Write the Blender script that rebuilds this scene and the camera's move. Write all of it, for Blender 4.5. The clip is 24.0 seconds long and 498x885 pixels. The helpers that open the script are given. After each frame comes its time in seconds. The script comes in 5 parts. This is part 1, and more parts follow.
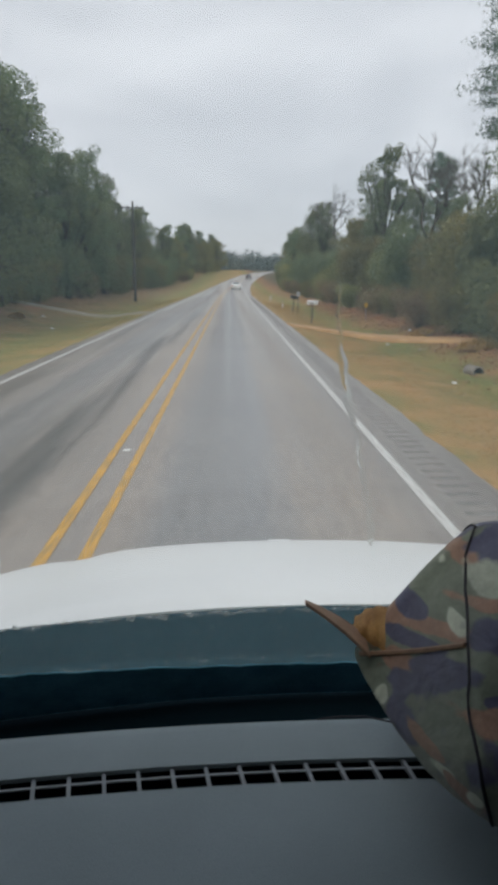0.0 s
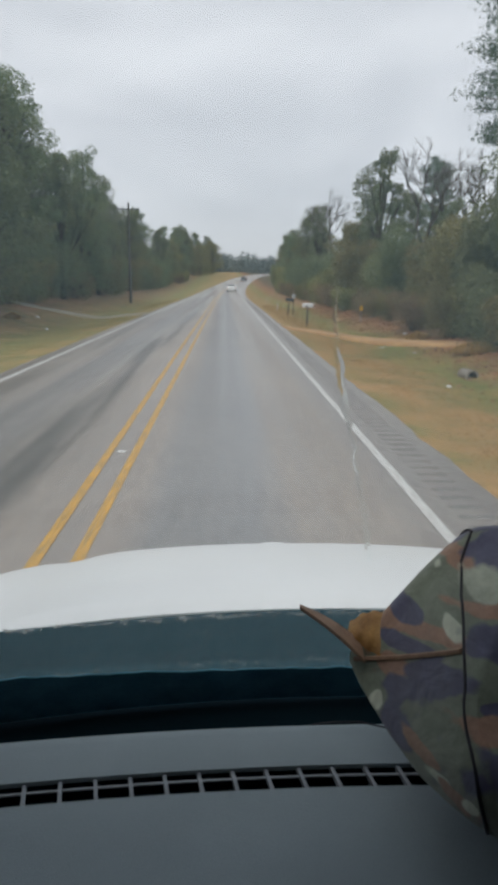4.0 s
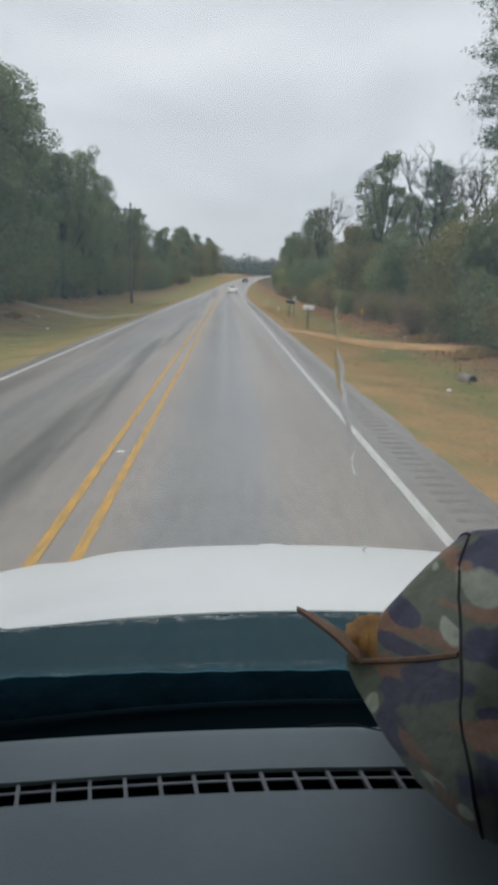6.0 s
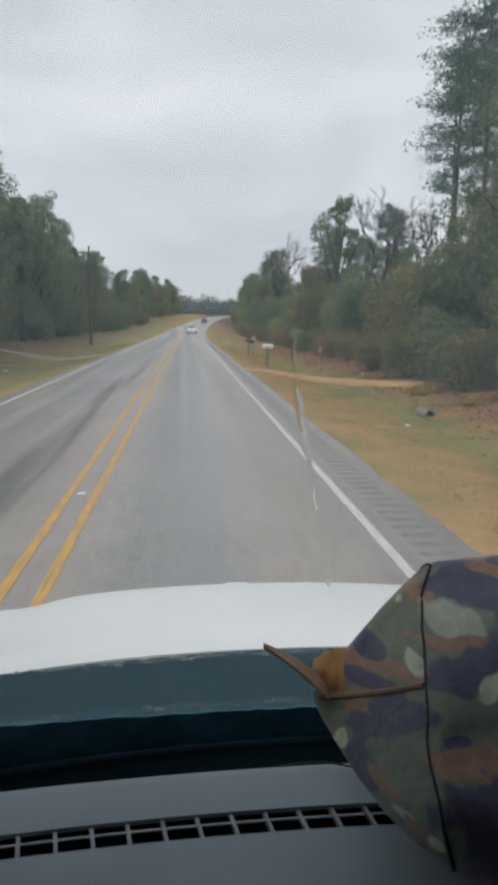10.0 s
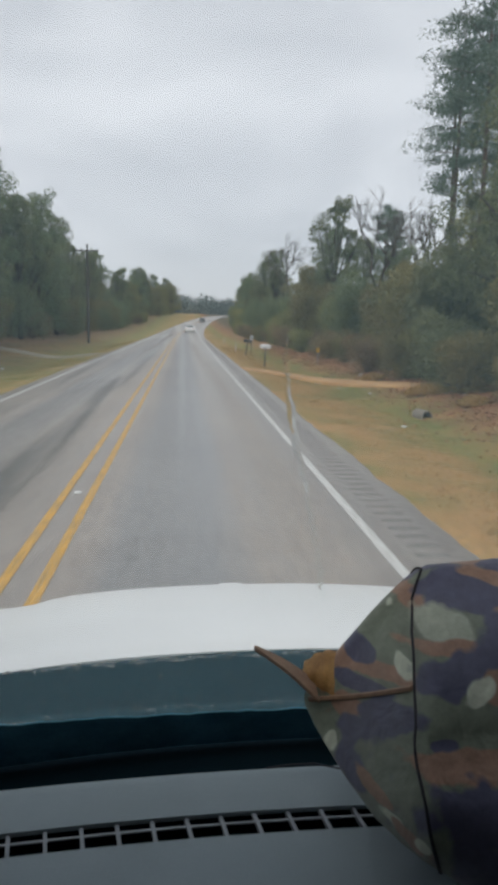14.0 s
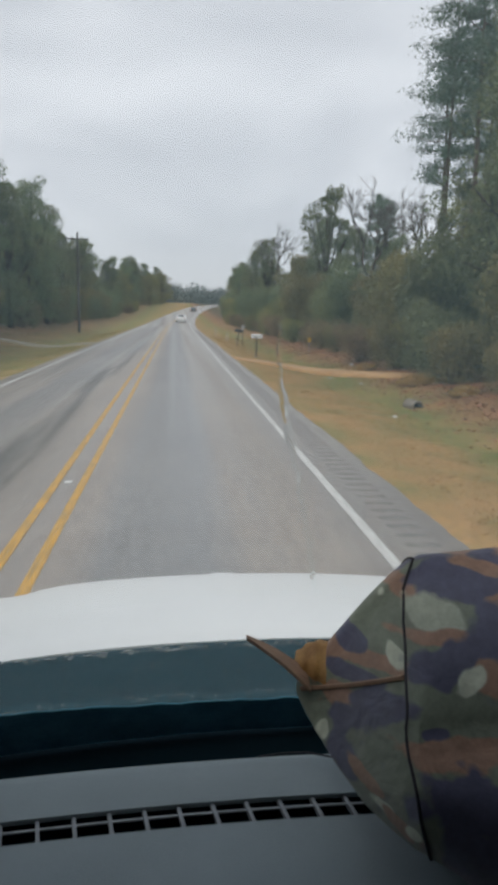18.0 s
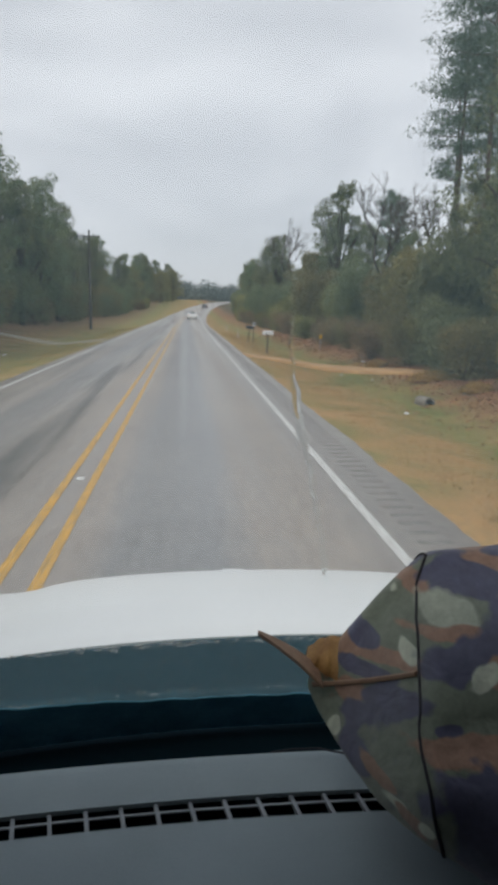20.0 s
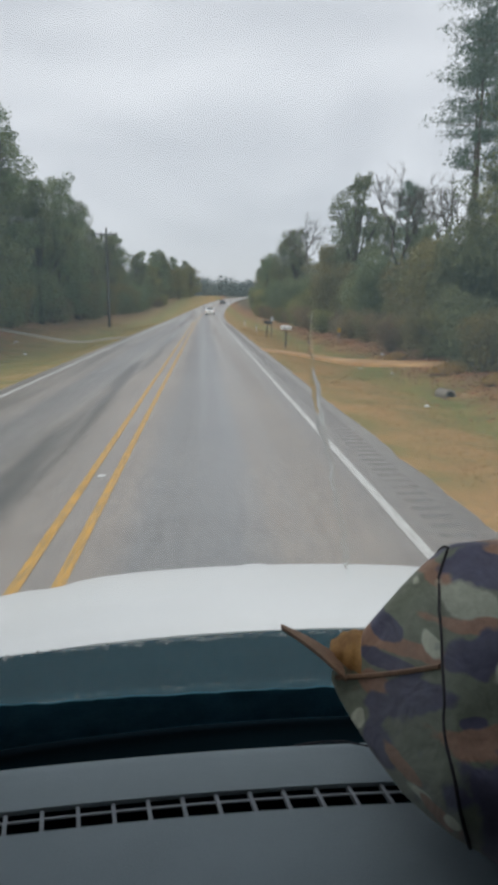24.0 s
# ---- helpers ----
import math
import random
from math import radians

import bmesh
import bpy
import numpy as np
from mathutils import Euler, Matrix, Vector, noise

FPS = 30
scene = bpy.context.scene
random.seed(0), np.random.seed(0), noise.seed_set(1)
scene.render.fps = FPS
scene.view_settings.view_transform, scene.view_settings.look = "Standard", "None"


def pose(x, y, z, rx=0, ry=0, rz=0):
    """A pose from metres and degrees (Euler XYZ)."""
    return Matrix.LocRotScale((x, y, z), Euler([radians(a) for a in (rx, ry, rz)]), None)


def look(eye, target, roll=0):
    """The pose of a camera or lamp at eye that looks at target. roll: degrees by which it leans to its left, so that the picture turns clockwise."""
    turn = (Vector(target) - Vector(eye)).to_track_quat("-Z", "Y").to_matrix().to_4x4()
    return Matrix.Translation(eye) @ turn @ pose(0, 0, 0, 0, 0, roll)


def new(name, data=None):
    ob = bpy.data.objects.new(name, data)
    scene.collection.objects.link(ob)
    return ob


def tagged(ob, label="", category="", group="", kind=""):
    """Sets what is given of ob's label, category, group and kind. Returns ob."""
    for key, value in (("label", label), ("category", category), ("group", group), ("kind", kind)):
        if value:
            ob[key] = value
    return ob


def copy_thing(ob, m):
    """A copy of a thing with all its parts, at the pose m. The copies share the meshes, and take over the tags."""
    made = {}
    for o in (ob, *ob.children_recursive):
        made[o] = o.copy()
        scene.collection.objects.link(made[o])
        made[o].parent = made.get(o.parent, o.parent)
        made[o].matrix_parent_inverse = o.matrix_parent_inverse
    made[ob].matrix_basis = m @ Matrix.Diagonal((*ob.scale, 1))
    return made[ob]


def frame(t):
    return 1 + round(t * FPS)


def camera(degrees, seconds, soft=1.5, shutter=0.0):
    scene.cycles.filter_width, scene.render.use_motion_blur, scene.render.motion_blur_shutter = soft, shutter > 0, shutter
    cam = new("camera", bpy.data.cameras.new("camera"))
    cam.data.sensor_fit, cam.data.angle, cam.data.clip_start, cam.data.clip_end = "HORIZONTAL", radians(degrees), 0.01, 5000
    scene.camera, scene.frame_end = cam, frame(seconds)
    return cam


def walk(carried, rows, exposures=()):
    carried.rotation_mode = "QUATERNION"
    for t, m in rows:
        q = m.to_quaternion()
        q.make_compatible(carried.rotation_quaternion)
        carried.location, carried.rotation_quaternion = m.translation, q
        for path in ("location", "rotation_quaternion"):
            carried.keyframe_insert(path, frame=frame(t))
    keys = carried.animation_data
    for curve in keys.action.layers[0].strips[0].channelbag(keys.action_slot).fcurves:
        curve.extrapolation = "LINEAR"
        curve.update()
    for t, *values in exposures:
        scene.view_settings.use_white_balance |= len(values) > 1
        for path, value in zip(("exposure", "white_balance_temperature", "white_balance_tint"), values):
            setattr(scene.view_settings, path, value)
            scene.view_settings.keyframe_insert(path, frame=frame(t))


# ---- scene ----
cam = camera(38.9, 24.0, soft=4.5)
PATH = [
    (0.0, pose(0.000, -0.000, 2.250, 76.97, 0.00, -1.41)),
    (0.5, pose(-0.000, 0.002, 2.247, 77.25, -0.23, -0.95)),
    (1.0, pose(-0.001, 0.004, 2.248, 77.22, -0.25, -1.58)),
    (1.5, pose(-0.002, 0.004, 2.250, 76.96, -0.48, -1.91)),
    (2.0, pose(-0.001, 0.006, 2.249, 77.11, -0.65, -1.91)),
    (2.5, pose(-0.001, 0.002, 2.252, 76.92, -0.69, -1.59)),
    (4.5, pose(-0.001, 0.007, 2.249, 77.21, -0.39, -1.78)),
    (5.0, pose(0.001, 0.003, 2.250, 77.22, -0.43, -1.45)),
    (5.5, pose(-0.000, 0.003, 2.251, 77.08, -0.84, -1.53)),
    (6.0, pose(-0.000, 0.008, 2.248, 77.28, -1.08, -1.68)),
    (6.5, pose(0.001, 0.002, 2.250, 76.99, -0.88, -2.17)),
    (7.0, pose(0.003, -0.002, 2.251, 77.23, -0.14, -2.44)),
    (7.5, pose(-0.001, 0.002, 2.252, 78.39, -0.89, -4.32)),
    (8.0, pose(0.001, -0.001, 2.249, 79.15, -0.88, -4.15)),
    (8.5, pose(0.002, -0.005, 2.253, 79.20, -1.02, -4.24)),
    (9.0, pose(-0.001, -0.001, 2.258, 79.07, -0.78, -5.14)),
    (9.5, pose(0.000, -0.005, 2.254, 79.63, -0.18, -5.45)),
    (10.0, pose(-0.001, -0.002, 2.249, 80.44, -0.43, -4.94)),
    (10.5, pose(0.003, -0.004, 2.251, 80.51, -0.78, -4.56)),
    (12.5, pose(0.002, -0.002, 2.252, 80.77, -1.04, -5.36)),
    (13.0, pose(0.002, -0.000, 2.253, 80.54, -1.02, -5.75)),
    (13.5, pose(0.002, -0.004, 2.255, 80.47, -1.19, -5.39)),
    (14.0, pose(0.004, -0.005, 2.253, 80.43, -0.93, -5.10)),
    (14.5, pose(0.002, -0.001, 2.254, 80.14, -0.74, -5.22)),
    (15.0, pose(0.003, 0.000, 2.246, 80.69, -1.11, -4.91)),
    (15.5, pose(0.004, -0.004, 2.254, 80.08, -1.27, -5.27)),
    (16.0, pose(0.005, -0.003, 2.250, 80.36, -1.33, -5.15)),
    (16.5, pose(0.003, -0.000, 2.253, 80.00, -1.59, -5.00)),
    (17.0, pose(0.004, 0.000, 2.249, 80.38, -1.61, -5.44)),
    (17.5, pose(0.003, -0.000, 2.251, 79.83, -1.09, -6.26)),
    (18.0, pose(0.003, -0.003, 2.253, 79.62, -1.11, -5.79)),
    (18.5, pose(0.003, -0.001, 2.250, 79.61, -0.99, -5.85)),
    (20.5, pose(0.002, 0.000, 2.250, 79.25, -0.90, -4.58)),
    (21.0, pose(0.002, -0.001, 2.252, 79.20, -0.74, -4.41)),
    (21.5, pose(0.001, -0.000, 2.252, 79.27, -1.03, -3.97)),
    (22.0, pose(0.003, 0.002, 2.249, 79.32, -1.24, -3.59)),
    (22.5, pose(0.003, -0.003, 2.253, 79.11, -1.49, -3.27)),
    (23.0, pose(-0.000, 0.007, 2.254, 78.59, -1.52, -2.81)),
    (23.5, pose(0.002, -0.005, 2.252, 78.90, -0.29, -3.07)),
    (24.0, pose(0.001, -0.004, 2.251, 78.95, 0.09, -3.49)),
]
walk(cam, PATH, exposures=((0.0, 0.0), (24.0, 0.0)))

# ---------------------------------------------------------------- overcast sky and weak sun
world = bpy.data.worlds.new("overcast_sky")
scene.world = world
world.use_nodes = True
wn, wl = world.node_tree.nodes, world.node_tree.links
wn.clear()
w_out = wn.new("ShaderNodeOutputWorld")
w_bg = wn.new("ShaderNodeBackground")
w_sky = wn.new("ShaderNodeTexSky")
w_sky.sky_type = "NISHITA"
w_sky.sun_disc = False
w_sky.sun_elevation = radians(38)
w_sky.sun_rotation = radians(-145)
w_co = wn.new("ShaderNodeTexCoord")
w_map = wn.new("ShaderNodeMapping")
w_map.inputs["Scale"].default_value = (1.0, 1.0, 2.6)
w_noise = wn.new("ShaderNodeTexNoise")
w_noise.inputs["Scale"].default_value = 2.3
w_noise.inputs["Detail"].default_value = 5.0
w_noise.inputs["Roughness"].default_value = 0.48
w_noise.inputs["Distortion"].default_value = 0.35
w_ramp = wn.new("ShaderNodeValToRGB")
w_ramp.color_ramp.elements[0].position = 0.32
w_ramp.color_ramp.elements[0].color = (0.578, 0.594, 0.650, 1)
w_ramp.color_ramp.elements[1].position = 0.70
w_ramp.color_ramp.elements[1].color = (0.915, 0.92, 0.968, 1)
w_dim = wn.new("ShaderNodeMixRGB")
w_dim.blend_type = "MULTIPLY"
w_dim.inputs[0].default_value = 1.0
w_dim.inputs[2].default_value = (0.09, 0.09, 0.09, 1)
w_mix = wn.new("ShaderNodeMixRGB")
w_mix.inputs[0].default_value = 0.9
wl.new(w_co.outputs["Generated"], w_map.inputs[0])
wl.new(w_map.outputs[0], w_noise.inputs["Vector"])
wl.new(w_noise.outputs["Fac"], w_ramp.inputs[0])
wl.new(w_sky.outputs[0], w_dim.inputs[1])
wl.new(w_dim.outputs[0], w_mix.inputs[1])
wl.new(w_ramp.outputs[0], w_mix.inputs[2])
wl.new(w_mix.outputs[0], w_bg.inputs["Color"])
w_bg.inputs["Strength"].default_value = 1.0
wl.new(w_bg.outputs[0], w_out.inputs[0])

sun_data = bpy.data.lights.new("sun", "SUN")
sun_data.energy = 1.5
sun_data.angle = radians(40)
sun_data.color = (1.0, 0.94, 0.86)
sun = new("sun", sun_data)
sun.matrix_world = look((-25, -35, 60), (0, 0, 0))


# ---------------------------------------------------------------- materials
def mat(name, base, rough=0.6, metal=0.0, var=0.25, scale=4.0, fine=60.0, bump=0.1, stretch=(1, 1, 1),
        tint=None, coat=0.0, island=0.0, specular=0.5, rough_var=0.1, leafy=0.0):
    m = bpy.data.materials.new(name)
    m.use_nodes = True
    n, l = m.node_tree.nodes, m.node_tree.links
    n.clear()
    out = n.new("ShaderNodeOutputMaterial")
    b = n.new("ShaderNodeBsdfPrincipled")
    co = n.new("ShaderNodeTexCoord")
    mp = n.new("ShaderNodeMapping")
    mp.inputs["Scale"].default_value = stretch
    l.new(co.outputs["Object"], mp.inputs[0])
    big = n.new("ShaderNodeTexNoise")
    big.inputs["Scale"].default_value = scale
    big.inputs["Detail"].default_value = 5
    small = n.new("ShaderNodeTexNoise")
    small.inputs["Scale"].default_value = fine
    small.inputs["Detail"].default_value = 3
    l.new(mp.outputs[0], big.inputs["Vector"])
    l.new(mp.outputs[0], small.inputs["Vector"])
    tint = tint or tuple(c * (1 - var) for c in base)
    mix = n.new("ShaderNodeMixRGB")
    mix.inputs[1].default_value = (*base, 1)
    mix.inputs[2].default_value = (*tint, 1)
    rp = n.new("ShaderNodeValToRGB")
    rp.color_ramp.elements[0].position, rp.color_ramp.elements[1].position = 0.36, 0.66
    l.new(big.outputs["Fac"], rp.inputs[0])
    l.new(rp.outputs[0], mix.inputs[0])
    grain = n.new("ShaderNodeMixRGB")
    grain.blend_type = "OVERLAY"
    grain.inputs[0].default_value = var
    l.new(mix.outputs[0], grain.inputs[1])
    l.new(small.outputs["Fac"], grain.inputs[2])
    col = grain.outputs[0]
    if island:
        geo = n.new("ShaderNodeNewGeometry")
        info = n.new("ShaderNodeObjectInfo")
        add = n.new("ShaderNodeMath")
        add.operation = "ADD"
        l.new(geo.outputs["Random Per Island"], add.inputs[0])
        l.new(info.outputs["Random"], add.inputs[1])
        mr = n.new("ShaderNodeMapRange")
        mr.inputs["From Max"].default_value = 2.0
        mr.inputs["To Min"].default_value = 1 - island
        mr.inputs["To Max"].default_value = 1 + island
        l.new(add.outputs[0], mr.inputs[0])
        hs = n.new("ShaderNodeHueSaturation")
        l.new(mr.outputs[0], hs.inputs["Value"])
        hr = n.new("ShaderNodeMapRange")
        hr.inputs["To Min"].default_value = 0.5 - 0.06 * island
        hr.inputs["To Max"].default_value = 0.5 + 0.05 * island
        l.new(info.outputs["Random"], hr.inputs[0])
        l.new(hr.outputs[0], hs.inputs["Hue"])
        l.new(col, hs.inputs["Color"])
        col = hs.outputs[0]
    l.new(col, b.inputs["Base Color"])
    rr = n.new("ShaderNodeMapRange")
    rr.inputs["To Min"].default_value = max(0.02, rough - rough_var)
    rr.inputs["To Max"].default_value = min(1.0, rough + rough_var)
    l.new(big.outputs["Fac"], rr.inputs[0])
    l.new(rr.outputs[0], b.inputs["Roughness"])
    b.inputs["Metallic"].default_value = metal
    b.inputs["Coat Weight"].default_value = coat
    b.inputs["Coat Roughness"].default_value = 0.08
    b.inputs["Specular IOR Level"].default_value = specular
    if bump:
        bp = n.new("ShaderNodeBump")
        bp.inputs["Strength"].default_value = bump
        bp.inputs["Distance"].default_value = 0.01
        l.new(small.outputs["Fac"], bp.inputs["Height"])
        l.new(bp.outputs[0], b.inputs["Normal"])
    if leafy:
        tr = n.new("ShaderNodeBsdfTranslucent")
        l.new(col, tr.inputs["Color"])
        ms = n.new("ShaderNodeMixShader")
        ms.inputs[0].default_value = leafy
        l.new(b.outputs[0], ms.inputs[1])
        l.new(tr.outputs[0], ms.inputs[2])
        l.new(ms.outputs[0], out.inputs[0])
    else:
        l.new(b.outputs[0], out.inputs[0])
    return m


def asphalt_material():
    """Wet worn asphalt: pale aggregate, darker wet wheel paths along the lanes, mud streaks on the far lane."""
    m = bpy.data.materials.new("wet_asphalt")
    m.use_nodes = True
    n, l = m.node_tree.nodes, m.node_tree.links
    b = n["Principled BSDF"]
    co = n.new("ShaderNodeTexCoord")

    def noise_of(scale, stretch, detail=4):
        mp = n.new("ShaderNodeMapping")
        mp.inputs["Scale"].default_value = stretch
        l.new(co.outputs["Object"], mp.inputs[0])
        t = n.new("ShaderNodeTexNoise")
        t.inputs["Scale"].default_value = scale
        t.inputs["Detail"].default_value = detail
        l.new(mp.outputs[0], t.inputs["Vector"])
        return t.outputs["Fac"]

    def ramp(v, lo, hi, c0, c1):
        r = n.new("ShaderNodeValToRGB")
        r.color_ramp.elements[0].position, r.color_ramp.elements[1].position = lo, hi
        r.color_ramp.elements[0].color, r.color_ramp.elements[1].color = (*c0, 1), (*c1, 1)
        l.new(v, r.inputs[0])
        return r.outputs[0]

    def mixed(a, c, f, mode="MIX"):
        x = n.new("ShaderNodeMixRGB")
        x.blend_type = mode
        for value, socket in ((f, x.inputs[0]), (a, x.inputs[1]), (c, x.inputs[2])):
            if isinstance(value, (int, float, tuple)):
                socket.default_value = value
            else:
                l.new(value, socket)
        return x.outputs[0]

    aggregate = ramp(noise_of(180, (1, 1, 1), 2), 0.3, 0.75, (0.168, 0.151, 0.137), (0.39, 0.355, 0.325))
    lanes = ramp(noise_of(1.0, (1.15, 0.012, 1), 3), 0.36, 0.64, (0.82, 0.83, 0.85), (1.10, 1.08, 1.05))
    patches = ramp(noise_of(0.35, (1, 0.5, 1), 6), 0.35, 0.66, (0.90, 0.90, 0.905), (1.10, 1.095, 1.085))
    worn = ramp(noise_of(9, (1, 0.22, 1), 8), 0.34, 0.68, (0.89, 0.885, 0.885), (1.09, 1.08, 1.07))
    colour = mixed(mixed(mixed(aggregate, lanes, 0.5, "MULTIPLY"), patches, 1.0, "MULTIPLY"), worn, 1.0, "MULTIPLY")
    sep = n.new("ShaderNodeSeparateXYZ")
    l.new(co.outputs["Object"], sep.inputs[0])
    lane = n.new("ShaderNodeValToRGB")
    e = lane.color_ramp.elements
    e[0].position, e[0].color = 0.0, (0.5, 0.5, 0.5, 1)
    e[1].position, e[1].color = 0.05, (0.6, 0.6, 0.6, 1)
    for p, g in ((0.09, 0.1), (0.25, 0.12), (0.295, 1.0), (0.345, 1.0), (0.39, 0.1), (0.42, 0.0)):
        k = e.new(p)
        k.color = (g, g, g, 1)
    mr = n.new("ShaderNodeMapRange")
    mr.inputs["From Min"].default_value, mr.inputs["From Max"].default_value = -5.1, 3.0
    l.new(sep.outputs[0], mr.inputs[0])
    l.new(mr.outputs[0], lane.inputs[0])
    mud = ramp(noise_of(1.0, (1.9, 0.07, 1), 6), 0.40, 0.58, (0, 0, 0), (0.8, 0.8, 0.8))
    colour = mixed(colour, (0.055, 0.050, 0.044, 1), mixed(mud, lane.outputs[0], 1.0, "MULTIPLY"))
    # Lane centres darker from oil and wet; their bluish sheen is put into the colour.
    strip_x = n.new("ShaderNodeValToRGB")
    e = strip_x.color_ramp.elements
    e[0].position, e[0].color = 0.0, (1.05, 1.03, 1.0, 1)
    e[1].position, e[1].color = 0.14, (1.02, 1.01, 1.0, 1)
    for p, c in ((0.19, (0.86, 0.89, 0.93)), (0.26, (0.86, 0.89, 0.93)), (0.32, (1.06, 1.04, 1.01)), (0.54, (1.08, 1.05, 1.02)), (0.585, (0.84, 0.89, 0.95)),
                 (0.70, (0.84, 0.89, 0.95)), (0.745, (1.08, 1.05, 1.01)), (0.86, (1.05, 1.03, 1.0)), (0.90, (0.98, 0.97, 0.97))):
        k = e.new(p)
        k.color = (*c, 1)
    wobble = n.new("ShaderNodeMath")
    wobble.operation = "MULTIPLY_ADD"
    wobble.inputs[1].default_value = 0.06
    l.new(noise_of(1.0, (2.5, 0.12, 1), 4), wobble.inputs[0])
    l.new(mr.outputs[0], wobble.inputs[2])
    l.new(wobble.outputs[0], strip_x.inputs[0])
    colour = mixed(colour, strip_x.outputs[0], 1.0, "MULTIPLY")
    l.new(colour, b.inputs["Base Color"])
    wet = n.new("ShaderNodeMapRange")
    wet.inputs["From Min"].default_value, wet.inputs["From Max"].default_value = 0.35, 0.65
    wet.inputs["To Min"].default_value, wet.inputs["To Max"].default_value = 0.30, 0.52
    l.new(noise_of(1.0, (1.15, 0.012, 1), 3), wet.inputs[0])
    l.new(wet.outputs[0], b.inputs["Roughness"])
    bp = n.new("ShaderNodeBump")
    bp.inputs["Strength"].default_value = 0.25
    bp.inputs["Distance"].default_value = 0.004
    l.new(noise_of(160, (1, 1, 1), 2), bp.inputs["Height"])
    l.new(bp.outputs[0], b.inputs["Normal"])
    return m


def ground_material():
    """Winter verge: tan dead grass beside the road, dull green patches, rust-red leaf litter farther out."""
    m = bpy.data.materials.new("winter_verge")
    m.use_nodes = True
    n, l = m.node_tree.nodes, m.node_tree.links
    b = n["Principled BSDF"]
    co = n.new("ShaderNodeTexCoord")

    def noise_of(scale, detail=6):
        t = n.new("ShaderNodeTexNoise")
        t.inputs["Scale"].default_value = scale
        t.inputs["Detail"].default_value = detail
        t.inputs["Roughness"].default_value = 0.62
        l.new(co.outputs["Object"], t.inputs["Vector"])
        return t.outputs["Fac"]

    def ramp(v, stops):
        r = n.new("ShaderNodeValToRGB")
        e = r.color_ramp.elements
        e[0].position, e[0].color = stops[0][0], (*stops[0][1], 1)
        e[1].position, e[1].color = stops[1][0], (*stops[1][1], 1)
        for p, c in stops[2:]:
            k = e.new(p)
            k.color = (*c, 1)
        l.new(v, r.inputs[0])
        return r.outputs[0]

    sep = n.new("ShaderNodeSeparateXYZ")
    l.new(co.outputs["Object"], sep.inputs[0])
    wob = n.new("ShaderNodeMath")
    wob.operation = "MULTIPLY_ADD"
    wob.inputs[1].default_value = 5.0
    l.new(noise_of(0.22), wob.inputs[0])
    l.new(sep.outputs[0], wob.inputs[2])
    mr = n.new("ShaderNodeMapRange")
    mr.inputs["From Min"].default_value, mr.inputs["From Max"].default_value = -22.0, 22.0
    l.new(wob.outputs[0], mr.inputs[0])

    def at(x):
        return (x + 2.5 + 22) / 44
    bands = ramp(mr.outputs[0], [
        (0.0, (0.11, 0.10, 0.05)), (at(-15), (0.24, 0.125, 0.07)), (at(-11), (0.27, 0.18, 0.09)), (at(-8.5), (0.25, 0.215, 0.085)),
        (at(-6), (0.30, 0.22, 0.09)), (at(3.2), (0.37, 0.225, 0.095)), (at(5.2), (0.325, 0.205, 0.082)), (at(6.3), (0.215, 0.195, 0.06)),
        (at(7.6), (0.30, 0.18, 0.08)), (at(9.5), (0.27, 0.13, 0.07)), (at(13), (0.11, 0.08, 0.045))])
    patch = ramp(noise_of(0.55), [(0.38, (0.60, 0.78, 0.56)), (0.60, (1.10, 1.05, 1.0))])
    tuft = ramp(noise_of(14), [(0.32, (0.70, 0.71, 0.66)), (0.68, (1.22, 1.19, 1.12))])
    x1 = n.new("ShaderNodeMixRGB")
    x2 = n.new("ShaderNodeMixRGB")
    for x, a, c in ((x1, bands, patch), (x2, x1.outputs[0], tuft)):
        x.blend_type = "MULTIPLY"
        x.inputs[0].default_value = 1.0
        l.new(a, x.inputs[1])
        l.new(c, x.inputs[2])
    l.new(x2.outputs[0], b.inputs["Base Color"])
    b.inputs["Roughness"].default_value = 0.9
    bp = n.new("ShaderNodeBump")
    bp.inputs["Strength"].default_value = 0.2
    bp.inputs["Distance"].default_value = 0.03
    l.new(noise_of(22), bp.inputs["Height"])
    l.new(bp.outputs[0], b.inputs["Normal"])
    return m


